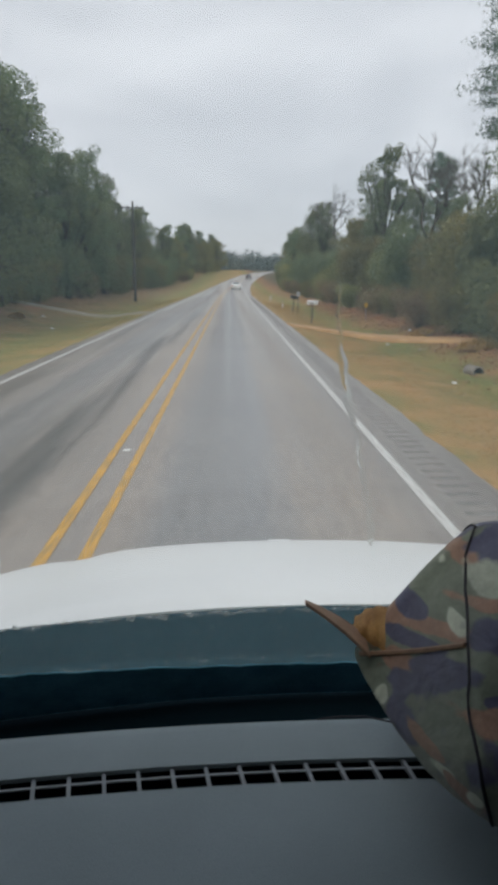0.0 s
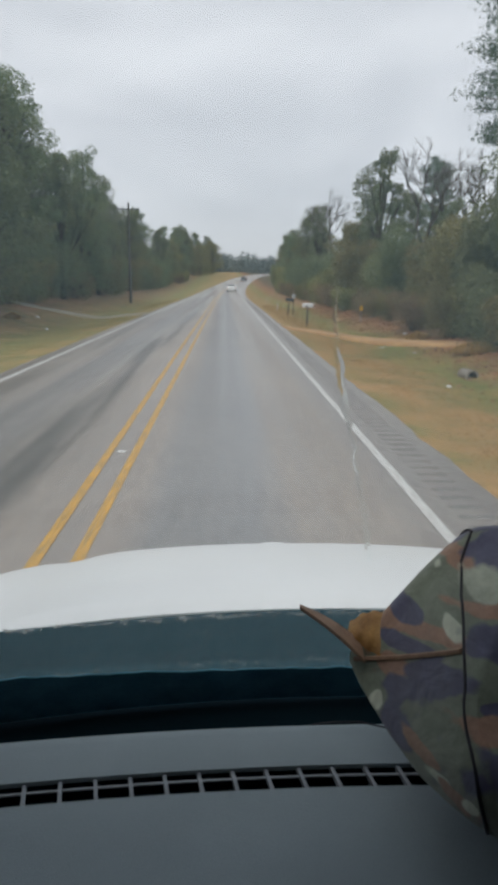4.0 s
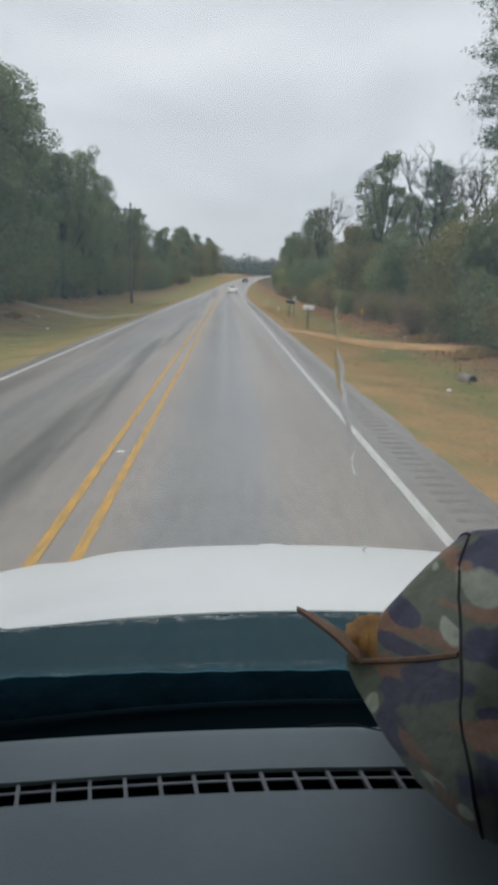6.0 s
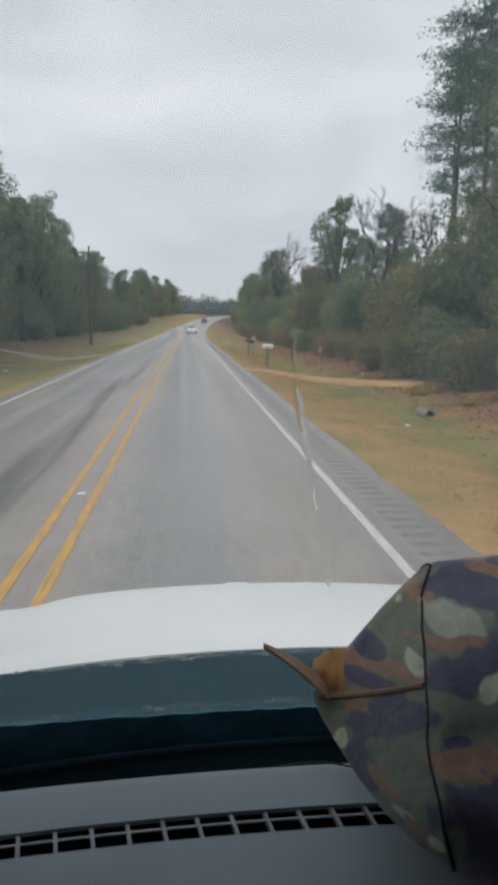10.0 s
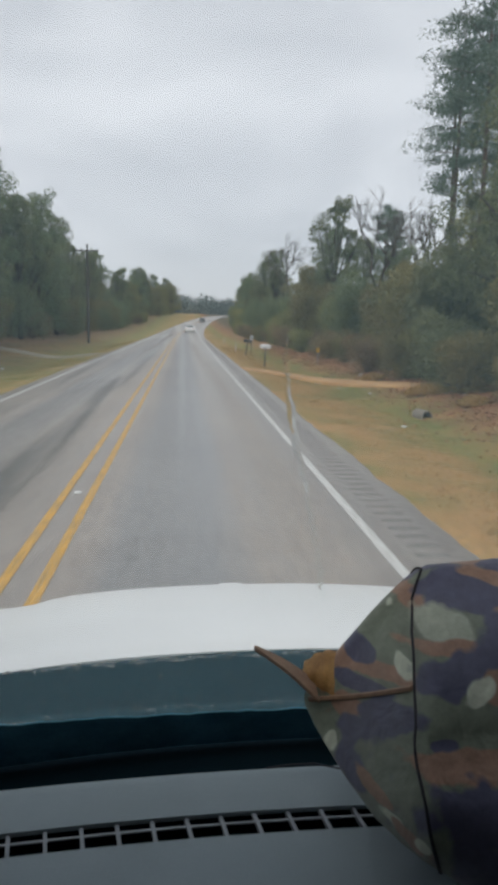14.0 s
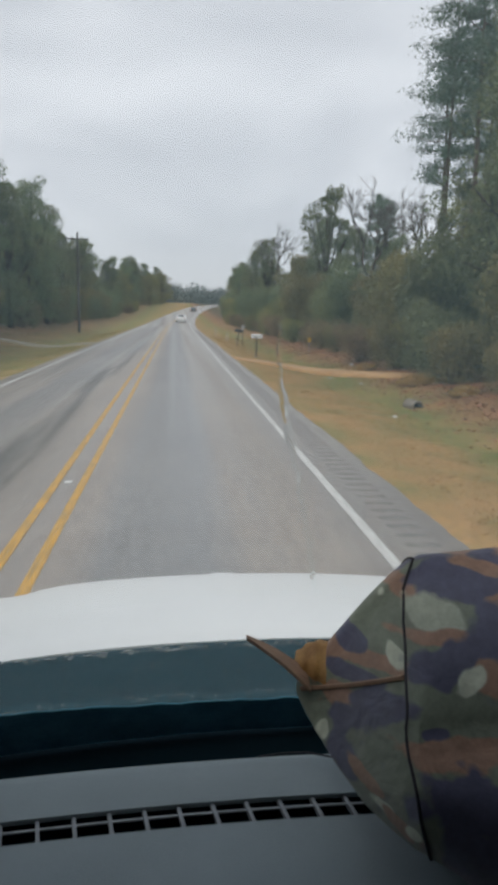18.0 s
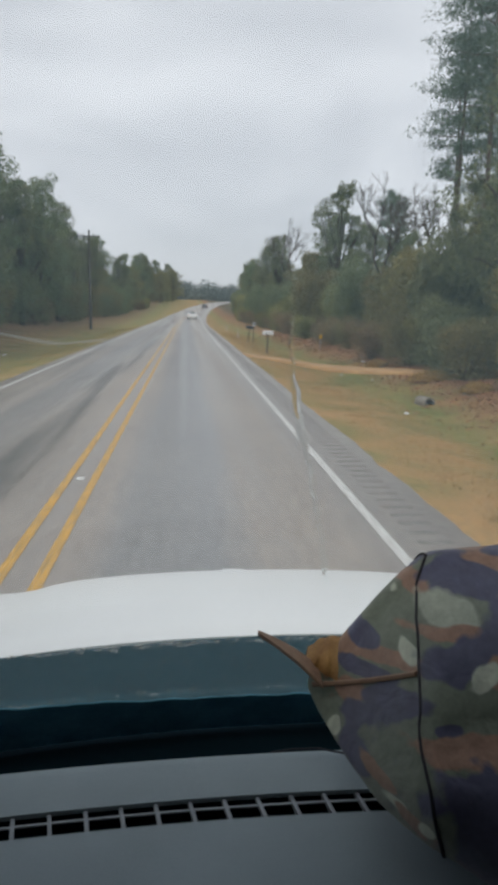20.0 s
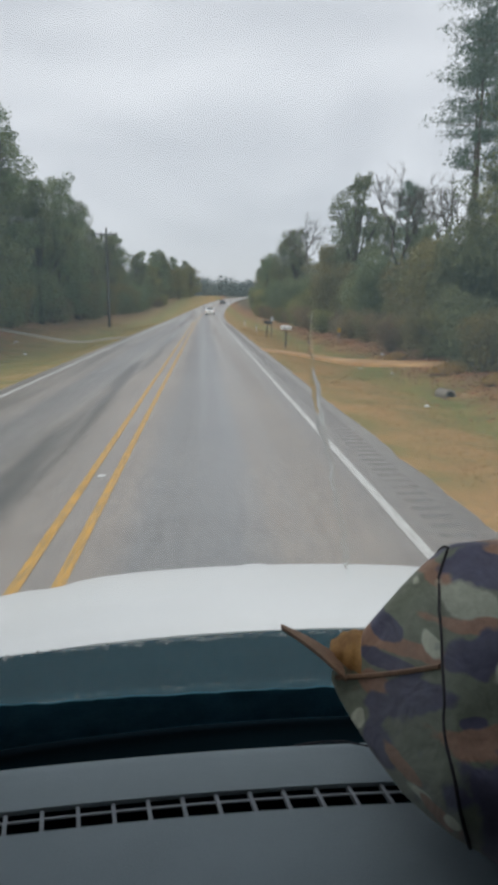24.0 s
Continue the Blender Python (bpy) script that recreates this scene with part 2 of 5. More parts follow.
def camouflage_material():
    """Woodland camouflage cloth: blotches of navy, brown and pale grey-green printed on moss green, over a fine weave."""
    m = bpy.data.materials.new("camouflage_cloth")
    m.use_nodes = True
    n, l = m.node_tree.nodes, m.node_tree.links
    b = n["Principled BSDF"]
    co = n.new("ShaderNodeAttribute")
    co.attribute_name = "cloth"

    wander = n.new("ShaderNodeTexNoise")
    wander.inputs["Scale"].default_value = 26
    wander.inputs["Detail"].default_value = 2.5
    l.new(co.outputs["Vector"], wander.inputs["Vector"])
    wave = n.new("ShaderNodeMath")
    wave.operation = "MULTIPLY_ADD"
    wave.inputs[1].default_value, wave.inputs[2].default_value = 2.0, -1.05
    l.new(wander.outputs["Fac"], wave.inputs[0])

    def over(under, fac, colour):
        x = n.new("ShaderNodeMixRGB")
        l.new(fac, x.inputs[0])
        if isinstance(under, tuple):
            x.inputs[1].default_value = under
        else:
            l.new(under, x.inputs[1])
        x.inputs[2].default_value = colour
        return x.outputs[0]

    def random_blotch(offset, scale, edge, colour, under):
        mp = n.new("ShaderNodeMapping")
        mp.inputs["Location"].default_value = offset
        l.new(co.outputs["Vector"], mp.inputs[0])
        t = n.new("ShaderNodeTexNoise")
        t.inputs["Scale"].default_value = scale
        t.inputs["Detail"].default_value = 1.2
        l.new(mp.outputs[0], t.inputs["Vector"])
        r = n.new("ShaderNodeMapRange")
        r.inputs["From Min"].default_value, r.inputs["From Max"].default_value = edge - 0.02, edge + 0.04
        l.new(t.outputs["Fac"], r.inputs[0])
        return over(under, r.outputs[0], colour)

    def blotch(x, z, wide, high, lean, colour, under):
        """One printed blotch, seen from the seats: its middle, half sizes in millimetres and lean in degrees."""
        mp = n.new("ShaderNodeMapping")
        mp.vector_type = "TEXTURE"
        mp.inputs["Location"].default_value = (x, 0.70, z)
        mp.inputs["Rotation"].default_value = (0, radians(-lean), 0)
        mp.inputs["Scale"].default_value = (wide * 0.00128, 9.0, high * 0.00128)
        l.new(co.outputs["Vector"], mp.inputs[0])
        size = n.new("ShaderNodeVectorMath")
        size.operation = "LENGTH"
        l.new(mp.outputs[0], size.inputs[0])
        add = n.new("ShaderNodeMath")
        l.new(size.outputs["Value"], add.inputs[0])
        l.new(wave.outputs[0], add.inputs[1])
        r = n.new("ShaderNodeMapRange")
        r.inputs["From Min"].default_value, r.inputs["From Max"].default_value = 1.12, 0.90
        l.new(add.outputs[0], r.inputs[0])
        return over(under, r.outputs[0], colour)

    NAVY, MOSS, BROWN, PALE_GREEN = (0.080, 0.086, 0.142, 1), (0.165, 0.194, 0.148, 1), (0.290, 0.178, 0.124, 1), (0.48, 0.52, 0.42, 1)
    c = random_blotch((1.3, 0.2, 4.1), 14, 0.60, NAVY, MOSS)
    c = random_blotch((7.1, 3.3, 0.6), 15, 0.60, BROWN, c)
    c = blotch(0.230, 1.880, 75, 150, 0, MOSS, c)
    end_print = ((0.258, 1.951, 11, 8, 30, BROWN), (0.187, 1.866, 12, 6, 60, BROWN), (0.224, 1.873, 32, 7, 8, BROWN), (0.206, 1.882, 13, 7, 10, NAVY), (0.203, 1.850, 26, 6, 5, NAVY),
                 (0.243, 1.887, 7, 10, 15, PALE_GREEN), (0.239, 1.937, 6, 3, 40, PALE_GREEN), (0.189, 1.822, 12, 10, 20, BROWN), (0.173, 1.784, 3.5, 8, -30, PALE_GREEN),
                 (0.229, 1.828, 26, 13, 30, NAVY), (0.200, 1.800, 20, 13, 35, NAVY), (0.187, 1.776, 10, 13, -35, NAVY), (0.227, 1.789, 22, 12, 10, MOSS), (0.206, 1.769, 16, 5, -30, BROWN),
                 (0.217, 1.756, 8, 5, -20, PALE_GREEN), (0.225, 1.750, 14, 5, -35, BROWN), (0.239, 1.748, 5, 4, 0, PALE_GREEN))
    body_print = ((0.320, 1.963, 46, 17, 0, NAVY), (0.345, 1.975, 22, 4, -10, BROWN), (0.355, 1.941, 12, 8, 0, BROWN), (0.289, 1.932, 26, 14, 0, (0.34, 0.375, 0.30, 1)), (0.281, 1.912, 30, 6, 5, BROWN),
                  (0.340, 1.915, 17, 24, 0, NAVY), (0.296, 1.886, 33, 16, 0, NAVY), (0.338, 1.868, 18, 14, 0, BROWN), (0.317, 1.867, 12, 12, 0, PALE_GREEN), (0.277, 1.816, 11, 5, 0, NAVY),
                  (0.300, 1.804, 50, 7, 0, BROWN), (0.313, 1.774, 54, 14, 0, NAVY), (0.330, 1.742, 60, 22, 0, NAVY), (0.380, 1.880, 16, 20, 20, NAVY), (0.385, 1.930, 20, 9, 0, (0.29, 0.325, 0.255, 1)))
    for x, z, wide, high, lean, colour in end_print + body_print:
        c = blotch(x, z, wide, high, lean, colour, c)
    faded = n.new("ShaderNodeTexNoise")
    faded.inputs["Scale"].default_value = 75
    faded.inputs["Detail"].default_value = 5
    faded.inputs["Roughness"].default_value = 0.7
    l.new(co.outputs["Vector"], faded.inputs["Vector"])
    amount = n.new("ShaderNodeMapRange")
    amount.inputs["From Min"].default_value, amount.inputs["From Max"].default_value = 0.30, 0.70
    amount.inputs["To Min"].default_value, amount.inputs["To Max"].default_value = 0.80, 1.20
    l.new(faded.outputs["Fac"], amount.inputs[0])
    worn = n.new("ShaderNodeVectorMath")
    worn.operation = "SCALE"
    l.new(c, worn.inputs[0])
    l.new(amount.outputs[0], worn.inputs["Scale"])
    l.new(worn.outputs[0], b.inputs["Base Color"])
    b.inputs["Roughness"].default_value = 0.85
    b.inputs["Sheen Weight"].default_value = 0.2
    w = n.new("ShaderNodeTexNoise")
    w.inputs["Scale"].default_value = 900
    l.new(co.outputs["Vector"], w.inputs["Vector"])
    bp = n.new("ShaderNodeBump")
    bp.inputs["Strength"].default_value = 0.25
    bp.inputs["Distance"].default_value = 0.001
    l.new(w.outputs["Fac"], bp.inputs["Height"])
    folds = n.new("ShaderNodeTexNoise")
    folds.inputs["Scale"].default_value = 26
    folds.inputs["Detail"].default_value = 2
    folds.inputs["Distortion"].default_value = 0.8
    l.new(co.outputs["Vector"], folds.inputs["Vector"])
    fp = n.new("ShaderNodeBump")
    fp.inputs["Strength"].default_value = 0.35
    fp.inputs["Distance"].default_value = 0.012
    l.new(folds.outputs["Fac"], fp.inputs["Height"])
    l.new(bp.outputs[0], fp.inputs["Normal"])
    l.new(fp.outputs[0], b.inputs["Normal"])
    return m


def glass_material(name, haze_veil=0.0):
    """Clear glass, with an added translucent veil standing in for haze over the view."""
    m = bpy.data.materials.new(name)
    m.use_nodes = True
    n, l = m.node_tree.nodes, m.node_tree.links
    b = n["Principled BSDF"]
    b.inputs["Base Color"].default_value = (0.97, 0.99, 0.985, 1)
    b.inputs["Roughness"].default_value = 0.0
    b.inputs["IOR"].default_value = 1.33
    b.inputs["Transmission Weight"].default_value = 1.0
    # The added veil is teal-tinted and lifts the darks behind the glass.
    if haze_veil:
        t = n.new("ShaderNodeBsdfTranslucent")
        t.inputs["Color"].default_value = (0.64, 0.93, 1.0, 1)
        x = n.new("ShaderNodeMixShader")
        x.inputs[0].default_value = haze_veil
        l.new(b.outputs[0], x.inputs[1])
        l.new(t.outputs[0], x.inputs[2])
        l.new(x.outputs[0], n["Material Output"].inputs[0])
    return m


def tinted_material():
    """Side glass out of view: clear, glossy, its smoke-grey tint set for the cabin light."""
    m = bpy.data.materials.new("unseen_side_glass_tint")
    m.use_nodes = True
    n, l = m.node_tree.nodes, m.node_tree.links
    t = n.new("ShaderNodeBsdfTransparent")
    t.inputs["Color"].default_value = (0.40, 0.41, 0.42, 1)
    g = n.new("ShaderNodeBsdfGlossy")
    g.inputs["Roughness"].default_value = 0.02
    x = n.new("ShaderNodeMixShader")
    x.inputs[0].default_value = 0.06
    l.new(t.outputs[0], x.inputs[1])
    l.new(g.outputs[0], x.inputs[2])
    l.new(x.outputs[0], n["Material Output"].inputs[0])
    return m


ASPHALT = asphalt_material()
TINTED = tinted_material()
GROUND = ground_material()
CAMO = camouflage_material()
GLASS = glass_material("wet_windshield_glass", 0.038)
DROP = glass_material("rain_water")
YELLOW = mat("yellow_road_paint", (0.64, 0.34, 0.035), 0.5, var=0.4, scale=4, fine=60, bump=0.3, stretch=(7, 0.6, 1), tint=(0.36, 0.23, 0.07))
WHITE_LINE = mat("white_road_paint", (0.62, 0.62, 0.60), 0.5, var=0.35, scale=4, fine=60, bump=0.3, stretch=(6, 0.7, 1), tint=(0.46, 0.45, 0.43))
GROOVE = mat("rumble_strip_asphalt", (0.225, 0.208, 0.194), 0.6, scale=5, fine=150, bump=0.4)
VAN_WHITE = mat("wet_white_car_paint", (0.80, 0.82, 0.82), 0.42, var=0.05, scale=3, fine=40, bump=0.02, coat=0.15)
DASH = mat("grey_textured_dash_vinyl", (0.246, 0.312, 0.350), 0.55, var=0.12, scale=5, fine=700, bump=0.25)
# Black frit lifted to teal: the reflection in the glass is in the colour.
FRIT = mat("frit_teal_reflection", (0.085, 0.240, 0.320), 0.6, var=0.3, scale=20, fine=200, bump=0.05, specular=0.1)
# Near-black bases: the shade inside vent slot and well is put into the colour.
BLACK = mat("near_black_recess", (0.004, 0.010, 0.016), 0.9, var=0.2, fine=200, bump=0.05, specular=0.03)
WELL = mat("near_black_well", (0.005, 0.015, 0.022), 0.9, var=0.2, fine=200, bump=0.05, specular=0.03)
# Sky reflection on the wet cowl is a teal base colour; specular is near zero.
COWL = mat("black_cowl_teal_sheen", (0.001, 0.020, 0.030), 0.8, var=0.2, scale=9, fine=160, bump=0.15, specular=0.02)
VENT_BAR = mat("grey_vent_plastic", (0.19, 0.22, 0.25), 0.45, var=0.1, fine=300, bump=0.05)
WIPER = mat("matt_black_wiper", (0.006, 0.008, 0.011), 0.7, var=0.2, fine=200, specular=0.12)
RUBBER = mat("black_rubber", (0.016, 0.017, 0.019), 0.5, var=0.2, fine=200)
HEADLINER = mat("grey_headliner_cloth", (0.30, 0.30, 0.31), 0.95, var=0.1, fine=300)
STEEL = mat("dull_steel", (0.42, 0.43, 0.44), 0.4, metal=0.9, var=0.1)
FLAP_BROWN = mat("brown_leather_flap", (0.31, 0.20, 0.135), 0.6, var=0.3, scale=30, fine=300, bump=0.2)
TAN = mat("tan_leather_trim", (0.42, 0.24, 0.075), 0.6, var=0.3, scale=30, fine=300, bump=0.2, tint=(0.22, 0.11, 0.04))
BROWN_TRIM = mat("brown_piping", (0.26, 0.16, 0.10), 0.6, var=0.25, scale=40, fine=300)
DARK_TRIM = mat("dark_navy_piping", (0.014, 0.014, 0.022), 0.7, var=0.2, fine=300)
BARK = mat("grey_brown_bark", (0.105, 0.085, 0.068), 0.9, var=0.4, scale=2, fine=14, bump=0.6, stretch=(1, 1, 0.25), tint=(0.06, 0.05, 0.042))
PINE_BARK = mat("pine_bark", (0.15, 0.105, 0.08), 0.9, var=0.4, scale=2, fine=12, bump=0.6, stretch=(1, 1, 0.3), tint=(0.075, 0.055, 0.045))
LEAF = mat("dull_green_leaves", (0.205, 0.230, 0.115), 0.6, var=0.3, scale=0.5, fine=6, bump=0, tint=(0.150, 0.182, 0.100), island=0.45, leafy=0.35)
LEAF_OLIVE = mat("olive_yellowing_leaves", (0.290, 0.262, 0.105), 0.6, var=0.3, scale=0.6, fine=6, bump=0, tint=(0.185, 0.195, 0.090), island=0.45, leafy=0.35)
LEAF_RUSSET = mat("russet_brush_leaves", (0.290, 0.200, 0.115), 0.7, var=0.3, scale=0.6, fine=6, bump=0, tint=(0.150, 0.135, 0.075), island=0.4, leafy=0.35)
NEEDLE = mat("pine_needles", (0.120, 0.165, 0.115), 0.6, var=0.3, scale=0.6, fine=6, bump=0, tint=(0.080, 0.120, 0.084), island=0.4, leafy=0.3)
# Paler and bluer than the near leaves: distance haze put into the base colour.
HAZED_LEAF = mat("far_wood_hazed_leaves", (0.20, 0.235, 0.225), 0.8, var=0.3, scale=0.02, fine=0.3, bump=0, tint=(0.165, 0.195, 0.195), island=0.35)
DRY_GRASS = mat("dry_grass_blades", (0.47, 0.30, 0.12), 0.8, var=0.3, scale=0.7, fine=5, bump=0, tint=(0.36, 0.26, 0.10), island=0.15, leafy=0.5)
GREEN_GRASS = mat("winter_green_grass_blades", (0.22, 0.25, 0.08), 0.8, var=0.3, scale=0.7, fine=5, bump=0, tint=(0.32, 0.28, 0.11), island=0.15, leafy=0.5)
LITTER = mat("fallen_leaves", (0.34, 0.16, 0.08), 0.8, var=0.3, scale=1, fine=8, bump=0, tint=(0.22, 0.12, 0.07), island=0.4)
PALE = mat("pale_scrap", (0.72, 0.72, 0.70), 0.7, var=0.15, scale=20, fine=80)
POLE_WOOD = mat("weathered_pole_wood", (0.11, 0.10, 0.09), 0.85, var=0.3, scale=3, fine=30, stretch=(1, 1, 0.1), bump=0.4)
MAILBOX = mat("white_enamel", (0.72, 0.73, 0.74), 0.4, var=0.1, scale=8, fine=60, bump=0.03)
DARK_MARK = mat("dark_lettering", (0.04, 0.04, 0.045), 0.6)
SAFETY_YELLOW = mat("yellow_marker_plastic", (0.75, 0.42, 0.02), 0.5, var=0.15, fine=60)
CONCRETE = mat("stained_concrete", (0.24, 0.215, 0.185), 0.85, var=0.35, scale=4, fine=50, bump=0.4, tint=(0.18, 0.15, 0.12))
GRAVEL = mat("pale_gravel", (0.34, 0.30, 0.22), 0.9, var=0.3, scale=1.5, fine=30, bump=0.4, tint=(0.30, 0.27, 0.20))
CLAY = mat("orange_clay_track", (0.48, 0.30, 0.14), 0.9, var=0.25, scale=1.2, fine=25, bump=0.4, tint=(0.36, 0.21, 0.10))
CAR_GLASS = mat("dark_car_glass", (0.02, 0.024, 0.028), 0.1, var=0.1, bump=0, specular=0.8)
DARK_PAINT = mat("dark_grey_car_paint", (0.06, 0.065, 0.07), 0.35, var=0.08, scale=3, fine=40, bump=0.02, coat=0.3)
TAIL_RED = mat("red_lamp_plastic", (0.45, 0.02, 0.015), 0.3, var=0.1)


# ---------------------------------------------------------------- mesh helpers
def mesh_of(name, verts, faces, material, smooth=False):
    me = bpy.data.meshes.new(name)
    me.from_pydata([tuple(v) for v in verts], [], [tuple(f) for f in faces])
    me.materials.append(material)
    if smooth:
        me.polygons.foreach_set("use_smooth", [True] * len(me.polygons))
    me.update()
    return me


def put(name, me, parent=None, label=""):
    ob = new(name, me)
    if parent is not None:
        ob.parent = parent
    if label:
        ob["label"] = label
    return ob


def part(name, bm, material, parent=None, label="", smooth=False):
    me = bpy.data.meshes.new(name)
    bmesh.ops.recalc_face_normals(bm, faces=bm.faces)
    bm.to_mesh(me)
    bm.free()
    me.materials.append(material)
    if smooth:
        me.polygons.foreach_set("use_smooth", [True] * len(me.polygons))
        me.set_sharp_from_angle(angle=radians(48))
    return put(name, me, parent, label)


def box(size, at=(0, 0, 0), bevel=0.0, turn=(0, 0, 0), bm=None):
    bm = bm or bmesh.new()
    r = bmesh.ops.create_cube(bm, size=1.0, matrix=pose(*at, *turn) @ Matrix.Diagonal((*size, 1)))
    if bevel:
        edges = {e for v in r["verts"] for e in v.link_edges}
        bmesh.ops.bevel(bm, geom=list(edges), offset=bevel, segments=2, affect="EDGES")
    return bm


def slab(func, nu, nv, thick, drop=(0, 0, -1)):
    """A bent sheet with thickness: func(u, v) for u, v in 0..1 gives its upper face."""
    top = [func(i / nu, j / nv) for j in range(nv + 1) for i in range(nu + 1)]
    low = [tuple(np.array(p) + np.array(drop) * thick) for p in top]
    n, w = len(top), nu + 1
    faces = []
    for j in range(nv):
        for i in range(nu):
            a = j * w + i
            faces.append((a, a + 1, a + w + 1, a + w))
            faces.append((n + a, n + a + w, n + a + w + 1, n + a + 1))
    rim = [i for i in range(w)] + [j * w + nu for j in range(1, nv + 1)] + \
          [nv * w + i for i in range(nu - 1, -1, -1)] + [j * w for j in range(nv - 1, 0, -1)]
    for a, b in zip(rim, rim[1:] + rim[:1]):
        faces.append((a, n + a, n + b, b))
    return top + low, faces


def bm_of(verts, faces):
    bm = bmesh.new()
    vs = [bm.verts.new(v) for v in verts]
    for f in faces:
        bm.faces.new([vs[i] for i in f])
    return bm


def tube(points, radii, sides=6, closed_ends=True):
    """Verts and faces of a tapering tube along points."""
    pts = [Vector(p) for p in points]
    verts, faces = [], []
    for i, p in enumerate(pts):
        d = (pts[min(i + 1, len(pts) - 1)] - pts[max(i - 1, 0)]).normalized()
        side = d.cross(Vector((0.31, 0.87, 0.39))).normalized()
        up = d.cross(side)
        for k in range(sides):
            a = 2 * math.pi * k / sides
            verts.append(p + (side * math.cos(a) + up * math.sin(a)) * radii[i])
    for i in range(len(pts) - 1):
        for k in range(sides):
            a, b = i * sides + k, i * sides + (k + 1) % sides
            faces.append((a, b, b + sides, a + sides))
    if closed_ends:
        faces.append(tuple(range(sides))[::-1])
        faces.append(tuple((len(pts) - 1) * sides + k for k in range(sides)))
    return verts, faces


def merge(lists):
    verts, faces = [], []
    for v, f in lists:
        k = len(verts)
        verts += list(v)
        faces += [tuple(i + k for i in q) for q in f]
    return verts, faces


def quads_at(centres, sizes, rng, aspect=0.6, upright=0.0):
    """One small leaf quad at each centre, turned at random."""
    n = len(centres)
    a = rng.normal(size=(n, 3))
    a[:, 2] += upright * np.sign(a[:, 2]) * 2
    a /= np.linalg.norm(a, axis=1)[:, None]
    b = np.cross(a, rng.normal(size=(n, 3)))
    b /= np.linalg.norm(b, axis=1)[:, None]
    a, b = a * sizes[:, None] * 0.5, b * sizes[:, None] * 0.5 * aspect
    c = np.asarray(centres)
    verts = np.stack([c - a, c + b * 0.9, c + a, c - b * 0.9], axis=1).reshape(-1, 3)
    faces = np.arange(4 * n).reshape(-1, 4)
    return verts, faces


def quad_mesh(name, verts, faces, material):
    me = bpy.data.meshes.new(name)
    n = len(faces)
    me.vertices.add(len(verts))
    me.vertices.foreach_set("co", np.asarray(verts, dtype=np.float32).ravel())
    me.loops.add(n * 4)
    me.loops.foreach_set("vertex_index", np.asarray(faces, dtype=np.int32).ravel())
    me.polygons.add(n)
    me.polygons.foreach_set("loop_start", np.arange(0, 4 * n, 4, dtype=np.int32))
    me.materials.append(material)
    me.update()
    me.validate()
    return me


# ---------------------------------------------------------------- lie of the land
def road_x(y):
    return 0.00024 * max(0.0, y - 85.0) ** 2 if y < 420 else 0.00024 * 335 ** 2 + 0.16 * (y - 420)


def road_z(y):
    return 7.5 * (1 - math.exp(-(max(0.0, y - 95.0) / 230.0) ** 2))


def land_z(x, y):
    """Height of the ground x metres beside the road's line, at y along it."""
    d = -5.65 - x if x < 0 else x - 3.0
    z = road_z(y) - 0.035
    if d > 0:
        z -= 0.30 * math.exp(-((d - 3.2) / 1.9) ** 2)
        if x < 0:
            t = min(1.0, max(0.0, (d - 4.5) / 8.0))
            z += 1.0 * t * t * (3 - 2 * t)
        else:
            t = min(1.0, max(0.0, (d - 4.5) / 5.0))
            z += 0.35 * t * t * (3 - 2 * t)
        z += 0.05 * noise.noise((x * 0.35, y * 0.35, 0.0)) * min(1.0, d)
    return z


def steps(*pieces):
    out = []
    for a, b, s in pieces:
        out += list(np.arange(a, b, s))
    return out


gx = steps((-2600, -400, 550), (-400, -80, 80), (-80, -24, 8), (-24, -5.6, 0.8), (-5.6, 3.0, 2.15), (3.0, 16, 0.6), (16, 80, 8), (80, 400, 80), (400, 2601, 550))
gy = steps((-600, -60, 90), (-60, 4, 8), (4, 70, 1.2), (70, 200, 5), (200, 520, 20), (520, 1000, 80), (1000, 4401, 680))
gverts = [(x + road_x(y), y, land_z(x, y)) for y in gy for x in gx]
w = len(gx)
gfaces = [(j * w + i, j * w + i + 1, (j + 1) * w + i + 1, (j + 1) * w + i) for j in range(len(gy) - 1) for i in range(w - 1)]
tagged(put("ground", mesh_of("ground", gverts, gfaces, GROUND, True)),
       "roadside ground of tan winter grass, moss and leaf litter", "ground", kind="structure")

ROAD_Y = steps((-60, 0, 10), (0, 80, 4), (80, 461, 6))


def strip(x0, x1, lift, ys, thick=0.03, crown=True):
    """A band along the road between two offsets from its line."""
    def f(u, v):
        y = ys[min(int(round(v * (len(ys) - 1))), len(ys) - 1)]
        x = x0 + (x1 - x0) * u
        c = -0.008 * abs(x + 1.45) if crown else 0
        return (x + road_x(y), y, road_z(y) + 0.02 + c + lift)
    return slab(f, max(1, int((x1 - x0) / 0.8)), len(ys) - 1, thick)


def road_at(u, v):
    """The paved surface, with edges crumbling into the grass."""
    y = EDGE_Y[min(int(round(v * (len(EDGE_Y) - 1))), len(EDGE_Y) - 1)]
    fray = 0.045 * noise.noise((0.3, y * 0.55, 1.0)) + 0.05 * noise.noise((5.3, y * 1.9, 2.0))
    x = -5.62 + 8.55 * u + fray * (max(0.0, u - 0.9) * 10 - max(0.0, 0.1 - u) * 10)
    return (x + road_x(y), y, road_z(y) + 0.02 - 0.008 * abs(x + 1.45))


